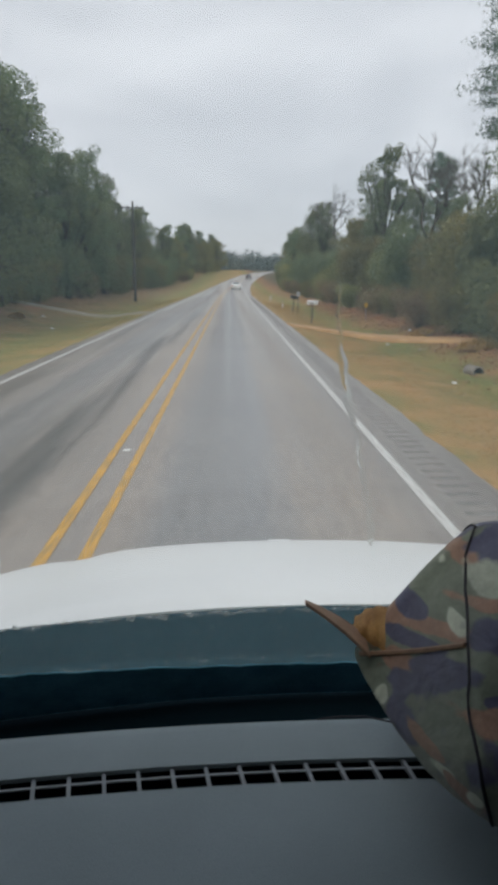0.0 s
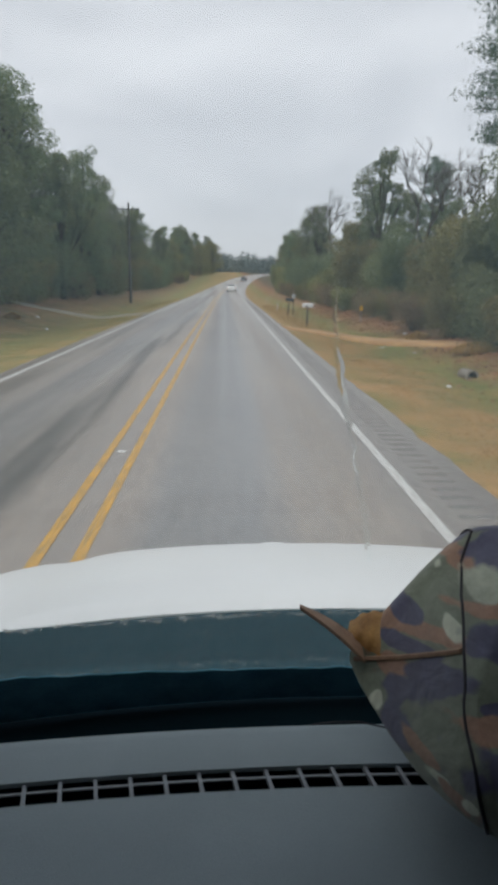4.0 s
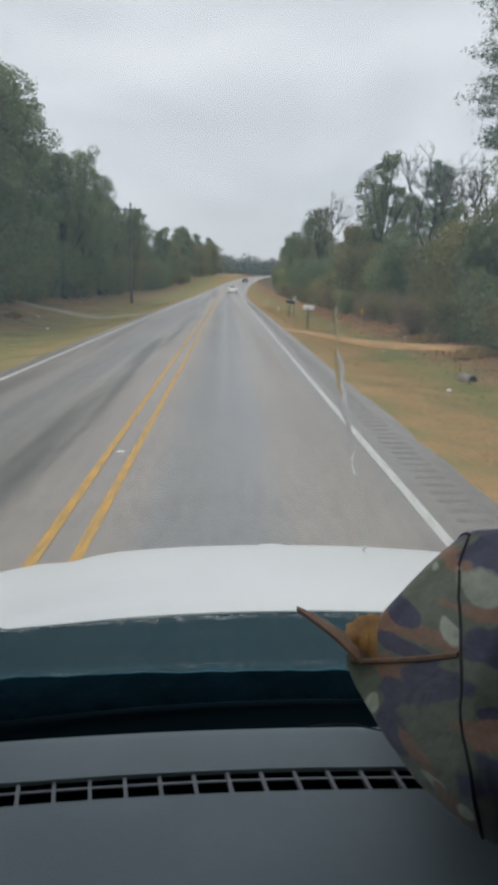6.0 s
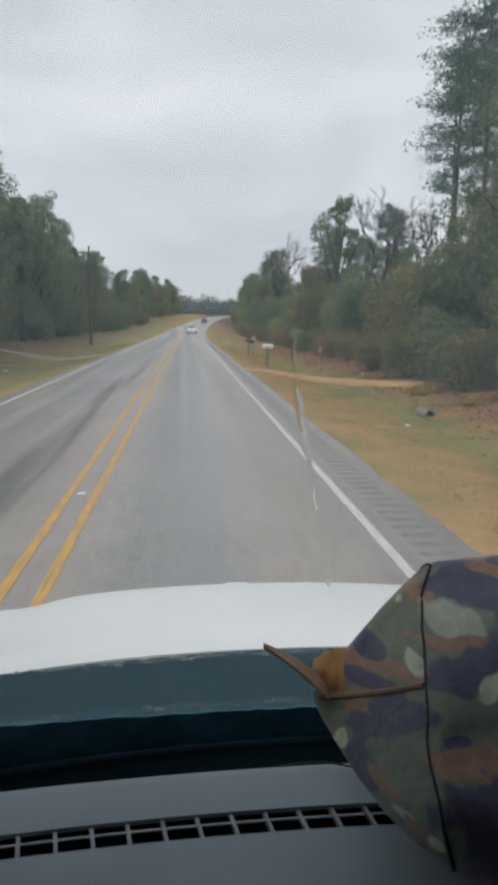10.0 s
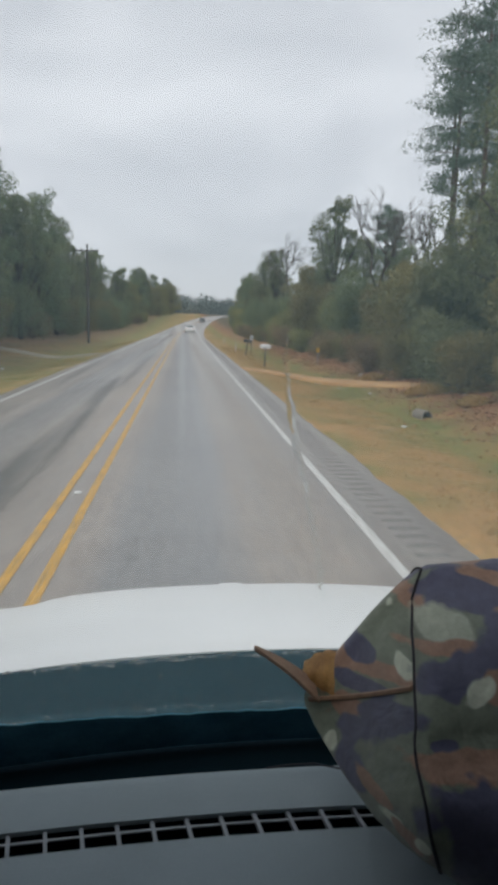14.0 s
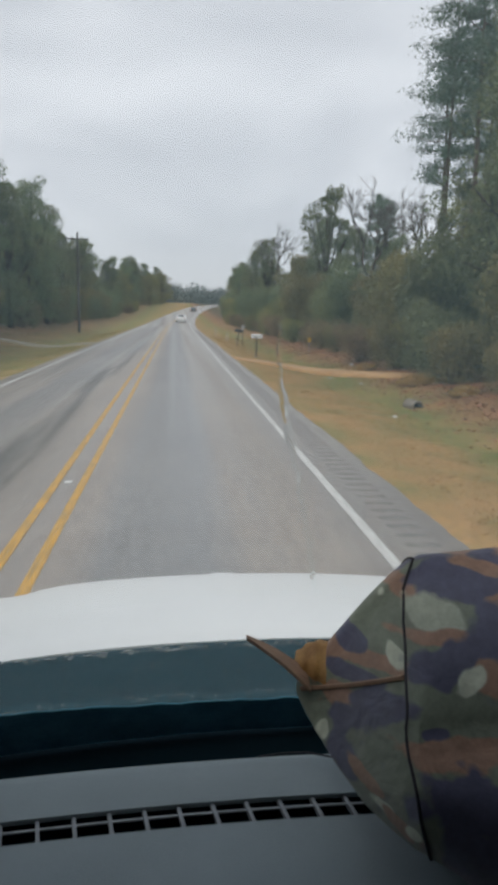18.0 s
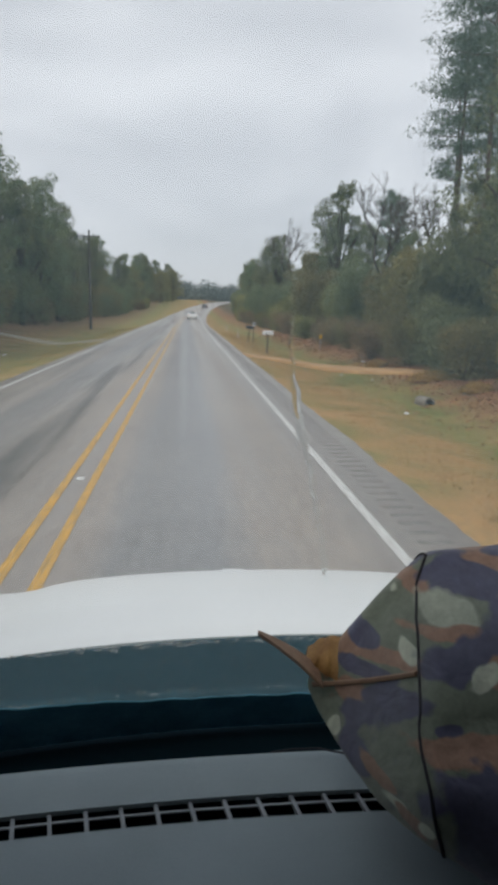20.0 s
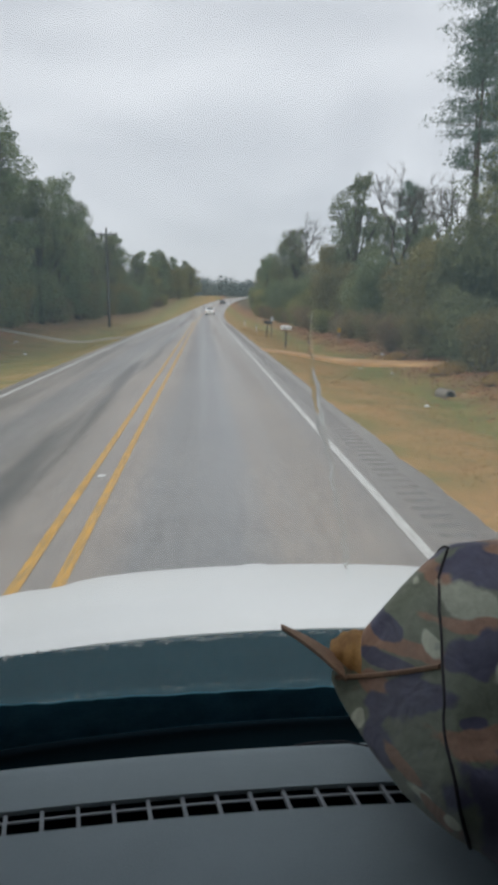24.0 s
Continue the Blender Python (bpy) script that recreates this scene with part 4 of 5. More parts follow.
def make_tree(name, label, seed, height, spread, base, leaves, leaf_size, material, lobes=16, lean=0.0, bark=None):
    """A broadleaf tree: bent tapering trunk with limbs to each lobe of an uneven crown of separate leaves."""
    rng = np.random.default_rng(seed)
    tree = tagged(new(name), label, "tree")
    trunk = [(lean * t * height + rng.normal() * 0.12 * t, rng.normal() * 0.12 * t, height * 0.82 * t) for t in np.linspace(0, 1, 8)]
    r0 = height * 0.017
    woods = [tube([(x, y, z - (0.3 if i == 0 else 0)) for i, (x, y, z) in enumerate(trunk)], [r0 * (1.25 - 1.1 * i / 7) for i in range(8)], 8)]
    pts = []
    for k in range(lobes):
        t = base + (1 - base) * ((k + rng.uniform(0, 1)) / lobes) ** 0.85
        ang = rng.uniform(0, 2 * math.pi)
        wide = spread * (0.35 + 0.65 * math.sin(math.pi * min(1.0, 0.12 + 0.84 * ((t - base) / (1 - base)) ** 0.8)))
        out = wide * rng.uniform(0.35, 1.0)
        u = (t - base) / (1 - base)
        out *= 1 - 0.55 * u ** 4
        c = np.array((lean * t * height + math.cos(ang) * out, math.sin(ang) * out, t * height * 0.97))
        size = spread * rng.uniform(0.28, 0.46) * (1 - 0.25 * u ** 2)
        n = int(leaves / lobes)
        flat = rng.uniform(0.6, 0.9)
        pts.append(lobe_points(rng, c, (size * 0.92, size * 0.92, size * flat), int(n * 0.46)))
        for q in range(6):
            way = rng.normal(size=3) * np.array((1, 1, 0.8))
            way /= np.linalg.norm(way)
            spray = size * rng.uniform(0.26, 0.52)
            pts.append(lobe_points(rng, c + way * size * rng.uniform(0.75, 1.15), (spray, spray, spray * rng.uniform(0.6, 1.1)), int(n * 0.09)))
        start = np.array(trunk[min(7, max(1, int(t * 7 * 0.72)))])
        mid = (start + c) / 2 + np.array((0, 0, -0.04 * height * rng.uniform(0, 1)))
        woods.append(tube([start, mid, c, c + (c - mid) * 0.1], [r0 * 0.42, r0 * 0.28, r0 * 0.14, r0 * 0.04], 5))
        for q in range(3):
            tip = c + np.clip(rng.normal(size=3), -1.3, 1.3) * size * 0.5
            woods.append(tube([mid * 0.35 + c * 0.65, (c + tip) / 2, tip], [r0 * 0.13, r0 * 0.08, r0 * 0.03], 4))
    put("trunk", mesh_of("trunk", *merge(woods), bark or BARK, True), tree)
    pts = np.concatenate(pts)
    v, f = quads_at(pts, rng.uniform(0.6, 1.35, len(pts)) * leaf_size, rng, 0.75)
    put("crown", quad_mesh("crown", v, f, material), tree)
    return tree


def make_pine(name, label, seed, height, crown_from, spread, tufts, material):
    """A tall pine: straight bare trunk, whorls of upswept limbs near the top with tufts of needles."""
    rng = np.random.default_rng(seed)
    tree = tagged(new(name), label, "tree")
    bend = rng.normal(size=2) * 0.25
    trunk = [(bend[0] * t * t, bend[1] * t * t, height * t) for t in np.linspace(0, 1, 9)]
    r0 = height * 0.0095
    woods = [tube([(x, y, z - (0.3 if i == 0 else 0)) for i, (x, y, z) in enumerate(trunk)], [r0 * (1.15 - 1.05 * i / 8) for i in range(9)], 8)]
    vs, nt = [], 0
    limbs = 24
    for k in range(limbs):
        t = crown_from + (1 - crown_from) * (k / limbs) ** 0.9
        ang = k * 2.4 + rng.uniform(-0.4, 0.4)
        u = (t - crown_from) / (1 - crown_from)
        reach = spread * (1.0 - 0.72 * u) * rng.uniform(0.45, 1.1) * (0.55 + 0.9 * min(u, 0.3))
        a = np.array((bend[0] * t * t, bend[1] * t * t, height * t))
        d = np.array((math.cos(ang), math.sin(ang), rng.uniform(0.0, 0.35)))
        tip = a + d * reach
        mid = (a + tip) / 2 - np.array((0, 0, 0.08 * reach))
        woods.append(tube([a, mid, tip], [r0 * 0.24, r0 * 0.15, r0 * 0.05], 4))
        for q in range(tufts):
            s = rng.uniform(0.45, 1.08)
            c = a + (tip - a) * s + rng.normal(size=3) * np.array((0.10, 0.10, 0.03)) * spread * (0.5 + s) * 0.6
            vs.append(c + rng.normal(size=(30, 3)) * np.array((0.30, 0.30, 0.17)))
    for k in range(9):
        t = rng.uniform(0.25, crown_from)
        ang = rng.uniform(0, 6.28)
        a = np.array((bend[0] * t * t, bend[1] * t * t, height * t))
        woods.append(tube([a, a + np.array((math.cos(ang), math.sin(ang), 0.1)) * rng.uniform(0.4, 1.1)], [r0 * 0.12, r0 * 0.03], 4))
    put("trunk", mesh_of("trunk", *merge(woods), PINE_BARK, True), tree)
    pts = np.concatenate(vs)
    v, f = quads_at(pts, rng.uniform(0.18, 0.32, len(pts)), rng, 0.28)
    put("crown", quad_mesh("crown", v, f, material), tree)
    return tree


def make_bare(name, label, seed, height):
    """A leafless tree of forking tapering branches."""
    rng = np.random.default_rng(seed)
    tree = tagged(new(name), label, "tree")
    woods = []

    def grow(p, d, length, r, depth):
        q = p + d * length * 0.5 + rng.normal(size=3) * length * 0.04
        e = p + d * length + rng.normal(size=3) * length * 0.07
        woods.append(tube([p, q, e], [r, r * 0.85, r * 0.68], 5 if depth > 2 else 4))
        if depth == 0:
            return
        for k in range(3 if depth > 1 else 4):
            n = d + rng.normal(size=3) * 0.42 + np.array((0, 0, 0.12))
            n /= np.linalg.norm(n)
            grow(e if k else q * 0.3 + e * 0.7, n, length * rng.uniform(0.55, 0.8), r * 0.58, depth - 1)
    grow(np.array((0.0, 0.0, -0.2)), np.array((0.03, 0.0, 1.0)), height * 0.36, height * 0.014, 5)
    put("trunk", mesh_of("trunk", *merge(woods), BARK, True), tree)
    return tree


def make_bush(name, label, seed, height, spread, leaves, leaf_size, material):
    rng = np.random.default_rng(seed)
    bush = tagged(new(name), label, "bush")
    woods, pts = [], []
    for k in range(11):
        ang, out = rng.uniform(0, 6.28), spread * rng.uniform(0.1, 0.8)
        top = np.array((math.cos(ang) * out, math.sin(ang) * out, height * rng.uniform(0.45, 0.85)))
        woods.append(tube([(top[0] * 0.15, top[1] * 0.15, -0.15), top * 0.55, top], [0.035, 0.022, 0.008], 5))
        pts.append(lobe_points(rng, top, (spread * 0.42, spread * 0.42, height * 0.26), int(leaves * 0.8 / 11)))
        low = top * np.array((1, 1, 0.35))
        pts.append(lobe_points(rng, low, (spread * 0.4, spread * 0.4, height * 0.25), int(leaves * 0.2 / 11)))
    put("stems", mesh_of("stems", *merge(woods), BARK, True), bush)
    pts = np.concatenate(pts)
    pts[:, 2] = np.abs(pts[:, 2])
    v, f = quads_at(pts, rng.uniform(0.6, 1.35, len(pts)) * leaf_size, rng, 0.7)
    put("foliage", quad_mesh("foliage", v, f, material), bush)
    return bush


def plant(ob, x, y, size, turn, sink=0.0):
    """A copy of a plant beside the road, x metres from the road's line."""
    m = pose(x + road_x(y), y, land_z(x, y) - sink, 0, 0, turn) @ Matrix.Scale(size, 4)
    return copy_thing(ob, m)


OAK_A = make_tree("tree", "tall oak with dense dull-green leaves by the road", 11, 16.0, 4.6, 0.12, 24000, 0.165, LEAF, 26)
OAK_B = make_tree("tree", "slender broadleaf tree with patchy green crown", 12, 16.0, 3.2, 0.16, 16000, 0.16, LEAF, 20)
OAK_C = make_tree("tree", "broad olive-green tree on the wood's edge", 13, 12.0, 4.2, 0.10, 20000, 0.165, LEAF_OLIVE, 24)
OAK_D = make_tree("tree", "vine-covered tree with ragged green crown", 14, 15.0, 3.4, 0.08, 20000, 0.16, LEAF, 26, 0.02)
OAK_NEAR = make_tree("tree", "tall dense green tree close to the verge", 15, 16.0, 4.4, 0.10, 38000, 0.115, LEAF, 28)
PINE_A = make_pine("pine_tree", "tall pine with bare trunk and high needle crown", 21, 21.0, 0.50, 4.8, 9, NEEDLE)
PINE_B = make_pine("pine_tree", "slim tall pine with sparse needle crown", 22, 20.0, 0.56, 4.2, 8, NEEDLE)
BARE_A = make_bare("bare_tree", "leafless grey tree with forking branches", 31, 14.0)
THICKET_A = make_bush("tall_bush", "tall dense green thicket along the verge", 44, 5.0, 2.5, 12500, 0.14, LEAF)
THICKET_B = make_bush("tall_bush", "tall olive and yellowing thicket along the verge", 45, 4.6, 2.5, 11500, 0.14, LEAF_OLIVE)
BUSH_A = make_bush("bush", "dense green roadside bush", 41, 3.0, 2.0, 7600, 0.11, LEAF)
BUSH_B = make_bush("bush", "olive and yellowing roadside bush", 42, 2.6, 2.1, 7000, 0.11, LEAF_OLIVE)
BUSH_C = make_bush("bush", "russet winter brush beside the verge", 43, 2.2, 1.9, 6600, 0.10, LEAF_RUSSET)

rng = np.random.default_rng(77)
# the first of each kind also stand in the row
FIRST = [(OAK_A, -17.2, 50.0, 1.0), (OAK_B, -17.0, 59.0, 0.95), (OAK_C, -17.0, 80.0, 0.9), (OAK_D, 14.0, 132.0, 0.9), (OAK_NEAR, 14.4, 25.0, 1.0),
         (PINE_A, 14.6, 35.0, 0.95), (PINE_B, 17.4, 42.0, 0.95), (BARE_A, 15.5, 56.0, 0.95), (THICKET_A, 11.2, 27.0, 1.0), (THICKET_B, 11.0, 31.0, 1.0),
         (BUSH_A, 9.6, 25.0, 0.9), (BUSH_B, 9.4, 29.5, 0.8), (BUSH_C, 9.0, 34.0, 0.8)]
for ob, x, y, s in FIRST:
    ob.matrix_basis = pose(x + road_x(y), y, land_z(x, y), 0, 0, 30) @ Matrix.Scale(s, 4)
    ob["group"] = "roadside plants"
BASE = {ob: s for ob, x, y, s in FIRST}


def again(ob, x, y, size):
    """Another of a kind, whose first one already carries a scale of its own."""
    return plant(ob, x, y, size / BASE[ob], float(rng.uniform(0, 360)))


# tall trees beside the far lane, then lower ones into the distance
for x, y, s in ((-14.2, 37.0, 1.0), (-15.8, 44.0, 1.05), (-19.5, 40.0, 1.1), (-21.5, 48.0, 1.1), (-13.6, 30.0, 0.9), (-18.0, 33.0, 1.0), (-15.6, 55.0, 1.0), (-16.6, 50.0, 1.08)):
    again((OAK_A, OAK_B, OAK_D)[int(rng.integers(3))], x, y, s)
for x, y, s in ((-16.0, 54.0, 0.85), (-19.0, 57.0, 0.95), (-16.4, 66.0, 0.8), (-20.0, 68.0, 0.85), (-16.6, 73.0, 0.75)):
    again((OAK_C, OAK_A, OAK_D)[int(rng.integers(3))], x, y, s)
for x, y, s in ((-14.8, 66.0, 0.84), (-14.8, 75.0, 0.88), (-15.0, 85.0, 0.83), (-15.0, 98.0, 0.78), (-15.2, 112.0, 0.74)):
    again((OAK_A, OAK_D)[int(rng.integers(2))], x, y, s)
for y in np.arange(34, 70, 9):
    again((OAK_C, OAK_A)[int(rng.integers(2))], -25 - rng.uniform(0, 4), y, rng.uniform(0.9, 1.1))
for y in np.arange(82, 330, 7.5):
    again((OAK_A, OAK_C, OAK_D, OAK_C, OAK_B)[int(rng.integers(5))], -16.5 - rng.uniform(0, 6), y + rng.uniform(-3, 3), rng.uniform(0.62, 0.86) + 0.0011 * (y - 70))
for y in np.arange(30, 210, 5.0):
    again((BUSH_A, BUSH_B, BUSH_C, THICKET_A, THICKET_B)[int(rng.integers(5))], -14.4 - rng.uniform(0, 2.5), y, rng.uniform(0.8, 1.25))

# thicket and low brush beside the near lane, with one tall ragged tree over it
for y in np.arange(17.5, 215, 3.3):
    again((THICKET_A, THICKET_B)[int(rng.integers(2))], 11.6 + rng.uniform(-0.5, 1.6), y + rng.uniform(-0.8, 0.8), rng.uniform(0.72, 1.12))
for y in np.arange(19, 150, 4.6):
    again((BUSH_B, BUSH_C, BUSH_B, BUSH_C)[int(rng.integers(4))], 9.2 + rng.uniform(0, 0.9), y + rng.uniform(-1, 1), rng.uniform(0.55, 1.0))
for y in np.arange(33, 66, 5.5):
    again((OAK_C, OAK_D, OAK_C)[int(rng.integers(3))], 15.5 + rng.uniform(0, 3), y, rng.uniform(0.45, 0.62))
for y in np.arange(70, 330, 8.0):
    again((OAK_A, OAK_D, OAK_B, OAK_C, OAK_C)[int(rng.integers(5))], 13.0 + rng.uniform(0, 5), y + rng.uniform(-3, 3), rng.uniform(0.52, 0.78) + 0.0012 * (y - 70))
again(OAK_B, 12.8, 61.0, 0.80)
again(OAK_D, 13.6, 65.5, 0.72)
# tall trees and pines where the wood comes nearer the road
for x, y, s in ((13.2, 28.5, 0.62), (14.0, 32.5, 0.66), (15.2, 37.0, 0.60)):
    again((OAK_C, OAK_D)[int(rng.integers(2))], x, y, s)
for x, y, s in ((14.2, 20.5, 1.05), (17.5, 27.0, 1.0)):
    again(OAK_NEAR, x, y, s)
for x, y, s in ((13.4, 29.5, 0.9), (16.6, 33.0, 1.05), (19.0, 38.5, 1.0), (20.0, 46.0, 0.95), (17.2, 30.0, 1.0), (22.0, 50.0, 1.0), (14.4, 38.5, 0.85), (16.8, 45.0, 0.9)):
    again((PINE_A, PINE_B)[int(rng.integers(2))], x, y, s)
for x, y, s in ((20.0, 72.0, 0.66), (22.5, 80.0, 0.72), (25.0, 86.0, 0.74), (18.5, 90.0, 0.7)):
    again((PINE_A, PINE_B)[int(rng.integers(2))], x, y, s)
for x, y, s in ((18.2, 59.0, 0.92), (13.2, 92.0, 1.0), (16.4, 49.0, 0.8), (-16.5, 62.0, 1.0), (-14.6, 46.0, 1.0)):
    again(BARE_A, x, y, s)


# woods behind the rows and on the far rise: one mass of leaf clumps
def woods_mass(name, label, spots, per, leaf, material, seed):
    rng = np.random.default_rng(seed)
    pts = []
    for x, y, z, h, r in spots:
        n = per
        d = rng.normal(size=(n, 3))
        d /= np.linalg.norm(d, axis=1)[:, None]
        p = d * rng.uniform(0.5, 1.0, n)[:, None] * np.array((r, r, h * 0.5)) + np.array((x, y, z + h * 0.5))
        pts.append(p)
    pts = np.concatenate(pts)
    v, f = quads_at(pts, rng.uniform(0.6, 1.4, len(pts)) * leaf, rng, 0.8)
    return tagged(put(name, quad_mesh(name, v, f, material)), label, "woods", kind="stuff")


spots = []
for y in np.arange(20, 380, 5.5):
    for x, h in ((-30, 8.5), (-38, 10), (22, 7), (30, 9)):
        xx = x + rng.uniform(-3, 3)
        spots.append((xx + road_x(y), y, land_z(xx, y), h * rng.uniform(0.75, 1.15), 4.0))
woods_mass("undergrowth", "dense green wood behind the roadside trees", spots, 260, 0.75, LEAF, 5)
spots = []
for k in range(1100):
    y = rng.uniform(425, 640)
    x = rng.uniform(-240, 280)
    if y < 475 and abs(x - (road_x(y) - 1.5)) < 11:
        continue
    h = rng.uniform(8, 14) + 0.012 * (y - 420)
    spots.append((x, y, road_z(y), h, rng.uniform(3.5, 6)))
woods_mass("far_wood", "far wood on the rise beyond the road, haze in its grey-green colour", spots, 150, 1.25, HAZED_LEAF, 6)


# ---------------------------------------------------------------- verge: grass, fallen leaves, rumble strip
def blades(name, label, n, x0, x1, y0, y1, tall, material, seed):
    rng = np.random.default_rng(seed)
    ys = y0 + (y1 - y0) * rng.uniform(0, 1, n) ** 1.5
    xs = rng.uniform(x0, x1, n)
    verts = np.zeros((n, 4, 3))
    for i in range(n):
        x, y = xs[i], ys[i]
        a, h = rng.uniform(0, 6.28), tall * rng.uniform(0.5, 1.4)
        wd = 0.010 + 0.0006 * y
        dx, dy = math.cos(a) * wd, math.sin(a) * wd
        lx, ly = rng.normal() * h * 1.6, rng.normal() * h * 1.6
        h *= 0.45
        z = land_z(x, y) - 0.01
        px = x + road_x(y)
        verts[i] = ((px - dx, y - dy, z), (px + dx, y + dy, z), (px + lx + dx * 0.3, y + ly + dy * 0.3, z + h), (px + lx - dx * 0.3, y + ly - dy * 0.3, z + h))
    return tagged(put(name, quad_mesh(name, verts.reshape(-1, 3), np.arange(4 * n).reshape(-1, 4), material)), label, "grass", kind="stuff")


blades("dry_grass", "short tan dry grass on the verge", 26000, 3.05, 6.4, 7, 75, 0.045, DRY_GRASS, 1)
blades("green_grass", "patchy dull-green winter grass", 14000, 5.2, 8.4, 10, 70, 0.05, GREEN_GRASS, 2)
blades("dry_grass", "short tan dry grass on the verge", 16000, -12.5, -5.7, 14, 95, 0.05, DRY_GRASS, 3)
blades("green_grass", "patchy dull-green winter grass", 9000, -12.0, -6.5, 14, 80, 0.05, GREEN_GRASS, 4)
rng = np.random.default_rng(9)
n = 15000
ys = 12 + 60 * rng.uniform(0, 1, n) ** 1.4
xs = 8.7 + rng.normal(size=n) * 1.0
lv = np.array([(x + road_x(y), y, land_z(x, y) + 0.02) for x, y in zip(xs, ys)])
v, f = quads_at(lv, rng.uniform(0.07, 0.16, n), rng, 0.7, 0)
v[:, 2] = np.repeat(lv[:, 2], 4) + (v[:, 2] - np.repeat(lv[:, 2], 4)) * 0.3
tagged(put("fallen_leaves", quad_mesh("fallen_leaves", v, f, LITTER)), "rust-brown fallen leaves under the hedge", "leaves", kind="stuff")

groove = []
for y in np.arange(5.0, 90, 0.32):
    z = road_z(y) + 0.02 - 0.008 * 3.9 + 0.001
    bm_v = [(2.30 + 0.36 * sx + road_x(y), y + (0.035 + 0.04 * sz) * sy, z + 0.005 * (1 - sz) - 0.001) for sz in (1, 0) for sy in (-1, 1) for sx in (0, 1)]
    groove.append((bm_v, [(4, 5, 7, 6), (0, 1, 5, 4), (2, 6, 7, 3), (0, 4, 6, 2), (1, 3, 7, 5)]))
tagged(put("rumble_strip", mesh_of("rumble_strip", *merge(groove), GROOVE)), "ribbed rumble strip on the paved shoulder", "rumble strip", kind="stuff")

# pale scraps lying in the verge
def scrap(x, y, s, turn):
    bm = bmesh.new()
    bmesh.ops.create_icosphere(bm, subdivisions=2, radius=s)
    for q in bm.verts:
        q.co *= 1 + 0.5 * noise.noise(q.co * 9 + Vector((x, y, 0)))
        q.co.z *= 0.45
    ob = part("litter", bm, PALE)
    ob.matrix_world = pose(x + road_x(y), y, land_z(x, y) + s * 0.3, 0, 0, turn)
    tagged(ob, "crumpled pale paper scrap lying in the grass", "litter", "litter on the verge")


for x, y, s in ((6.3, 28.5, 0.06), (6.9, 25.9, 0.06), (8.2, 24.0, 0.10), (5.6, 17.5, 0.07), (8.3, 33.0, 0.09), (-9.5, 38.0, 0.10), (-11.5, 44.0, 0.12)):
    scrap(x, y, s, 40 * x)


# heaps of dead grass and cut brush at the foot of the hedge
def brush_heap(x, y, wide, high, seed):
    rng = np.random.default_rng(seed)
    heap = tagged(new("brush_heap"), "low heap of dead tan grass and cut brush at the hedge", "brush heap", "heaps of cut brush")
    n = 900
    a, r = rng.uniform(0, 6.28, n), np.sqrt(rng.uniform(0, 1, n))
    p = np.stack([np.cos(a) * r * wide, np.sin(a) * r * wide * 0.6, high * (1 - r ** 2) * rng.uniform(0.3, 1.0, n) + 0.02], axis=1)
    v, f = quads_at(p, rng.uniform(0.12, 0.34, n), rng, 0.16)
    v[:, 2] = np.maximum(v[:, 2], -0.04)
    put("grass", quad_mesh("grass", v, f, DRY_GRASS), heap)
    sticks = []
    for k in range(14):
        b = rng.uniform(0, 6.28)
        c = np.array((rng.uniform(-0.6, 0.6) * wide, rng.uniform(-0.3, 0.3) * wide, high * 0.35))
        d = np.array((math.cos(b), math.sin(b), rng.uniform(-0.15, 0.35))) * rng.uniform(0.25, 0.6)
        sticks.append(tube([c - d, c + rng.normal(size=3) * 0.03, c + d], [0.014, 0.011, 0.005], 5))
    put("sticks", mesh_of("sticks", *merge(sticks), BARK, True), heap, "bare brown sticks")
    heap.matrix_basis = pose(x + road_x(y), y, land_z(x, y), 0, 0, 15 * seed)


for x, y, wide, high, seed in ((8.5, 24.0, 0.9, 0.34, 61), (8.3, 30.5, 0.7, 0.28, 62), (8.7, 20.5, 0.7, 0.22, 63), (-12.2, 41.0, 0.6, 0.30, 64)):
    brush_heap(x, y, wide, high, seed)


# ---------------------------------------------------------------- roadside furniture
def mailbox(x, y, enamel, label, lean):
    thing = tagged(new("mailbox"), label, "mailbox")
    z = land_z(x, y)
    part("post", box((0.07, 0.07, 1.12), (0, 0, 0.46), 0.006), POLE_WOOD, thing, "dark wooden post")
    prof = [(-0.11, 0.0), (0.11, 0.0), (0.11, 0.13)] + [(0.11 * math.cos(a), 0.13 + 0.10 * math.sin(a)) for a in np.linspace(0.3, math.pi - 0.3, 8)] + [(-0.11, 0.13)]
    vs = [(dx, py, pz + 1.02) for dx in (-0.29, 0.29) for py, pz in prof]
    vs = [(a[0], a[1], a[2]) for a in vs]
    k = len(prof)
    fs = [(i, (i + 1) % k, k + (i + 1) % k, k + i) for i in range(k)] + [tuple(range(k))[::-1], tuple(range(k, 2 * k))]
    shell = part("box", bm_of(vs, fs), enamel, thing)
    part("door", box((0.012, 0.20, 0.20), (-0.298, 0, 1.13), 0.004), enamel, shell)
    part("flag", box((0.03, 0.006, 0.14), (0.19, -0.118, 1.16), 0.002), DARK_MARK, shell)
    for i in range(4):
        part("mark", box((0.03, 0.004, 0.05), (-0.14 + 0.05 * i, -0.112, 1.07), 0.001), DARK_MARK, shell, "dark bar on the side")
    part("mark", box((0.20, 0.004, 0.014), (-0.09, -0.112, 1.125), 0.001), DARK_MARK, shell, "dark bar on the side")
    thing.matrix_basis = pose(x + road_x(y), y, z, 0, lean, 4)


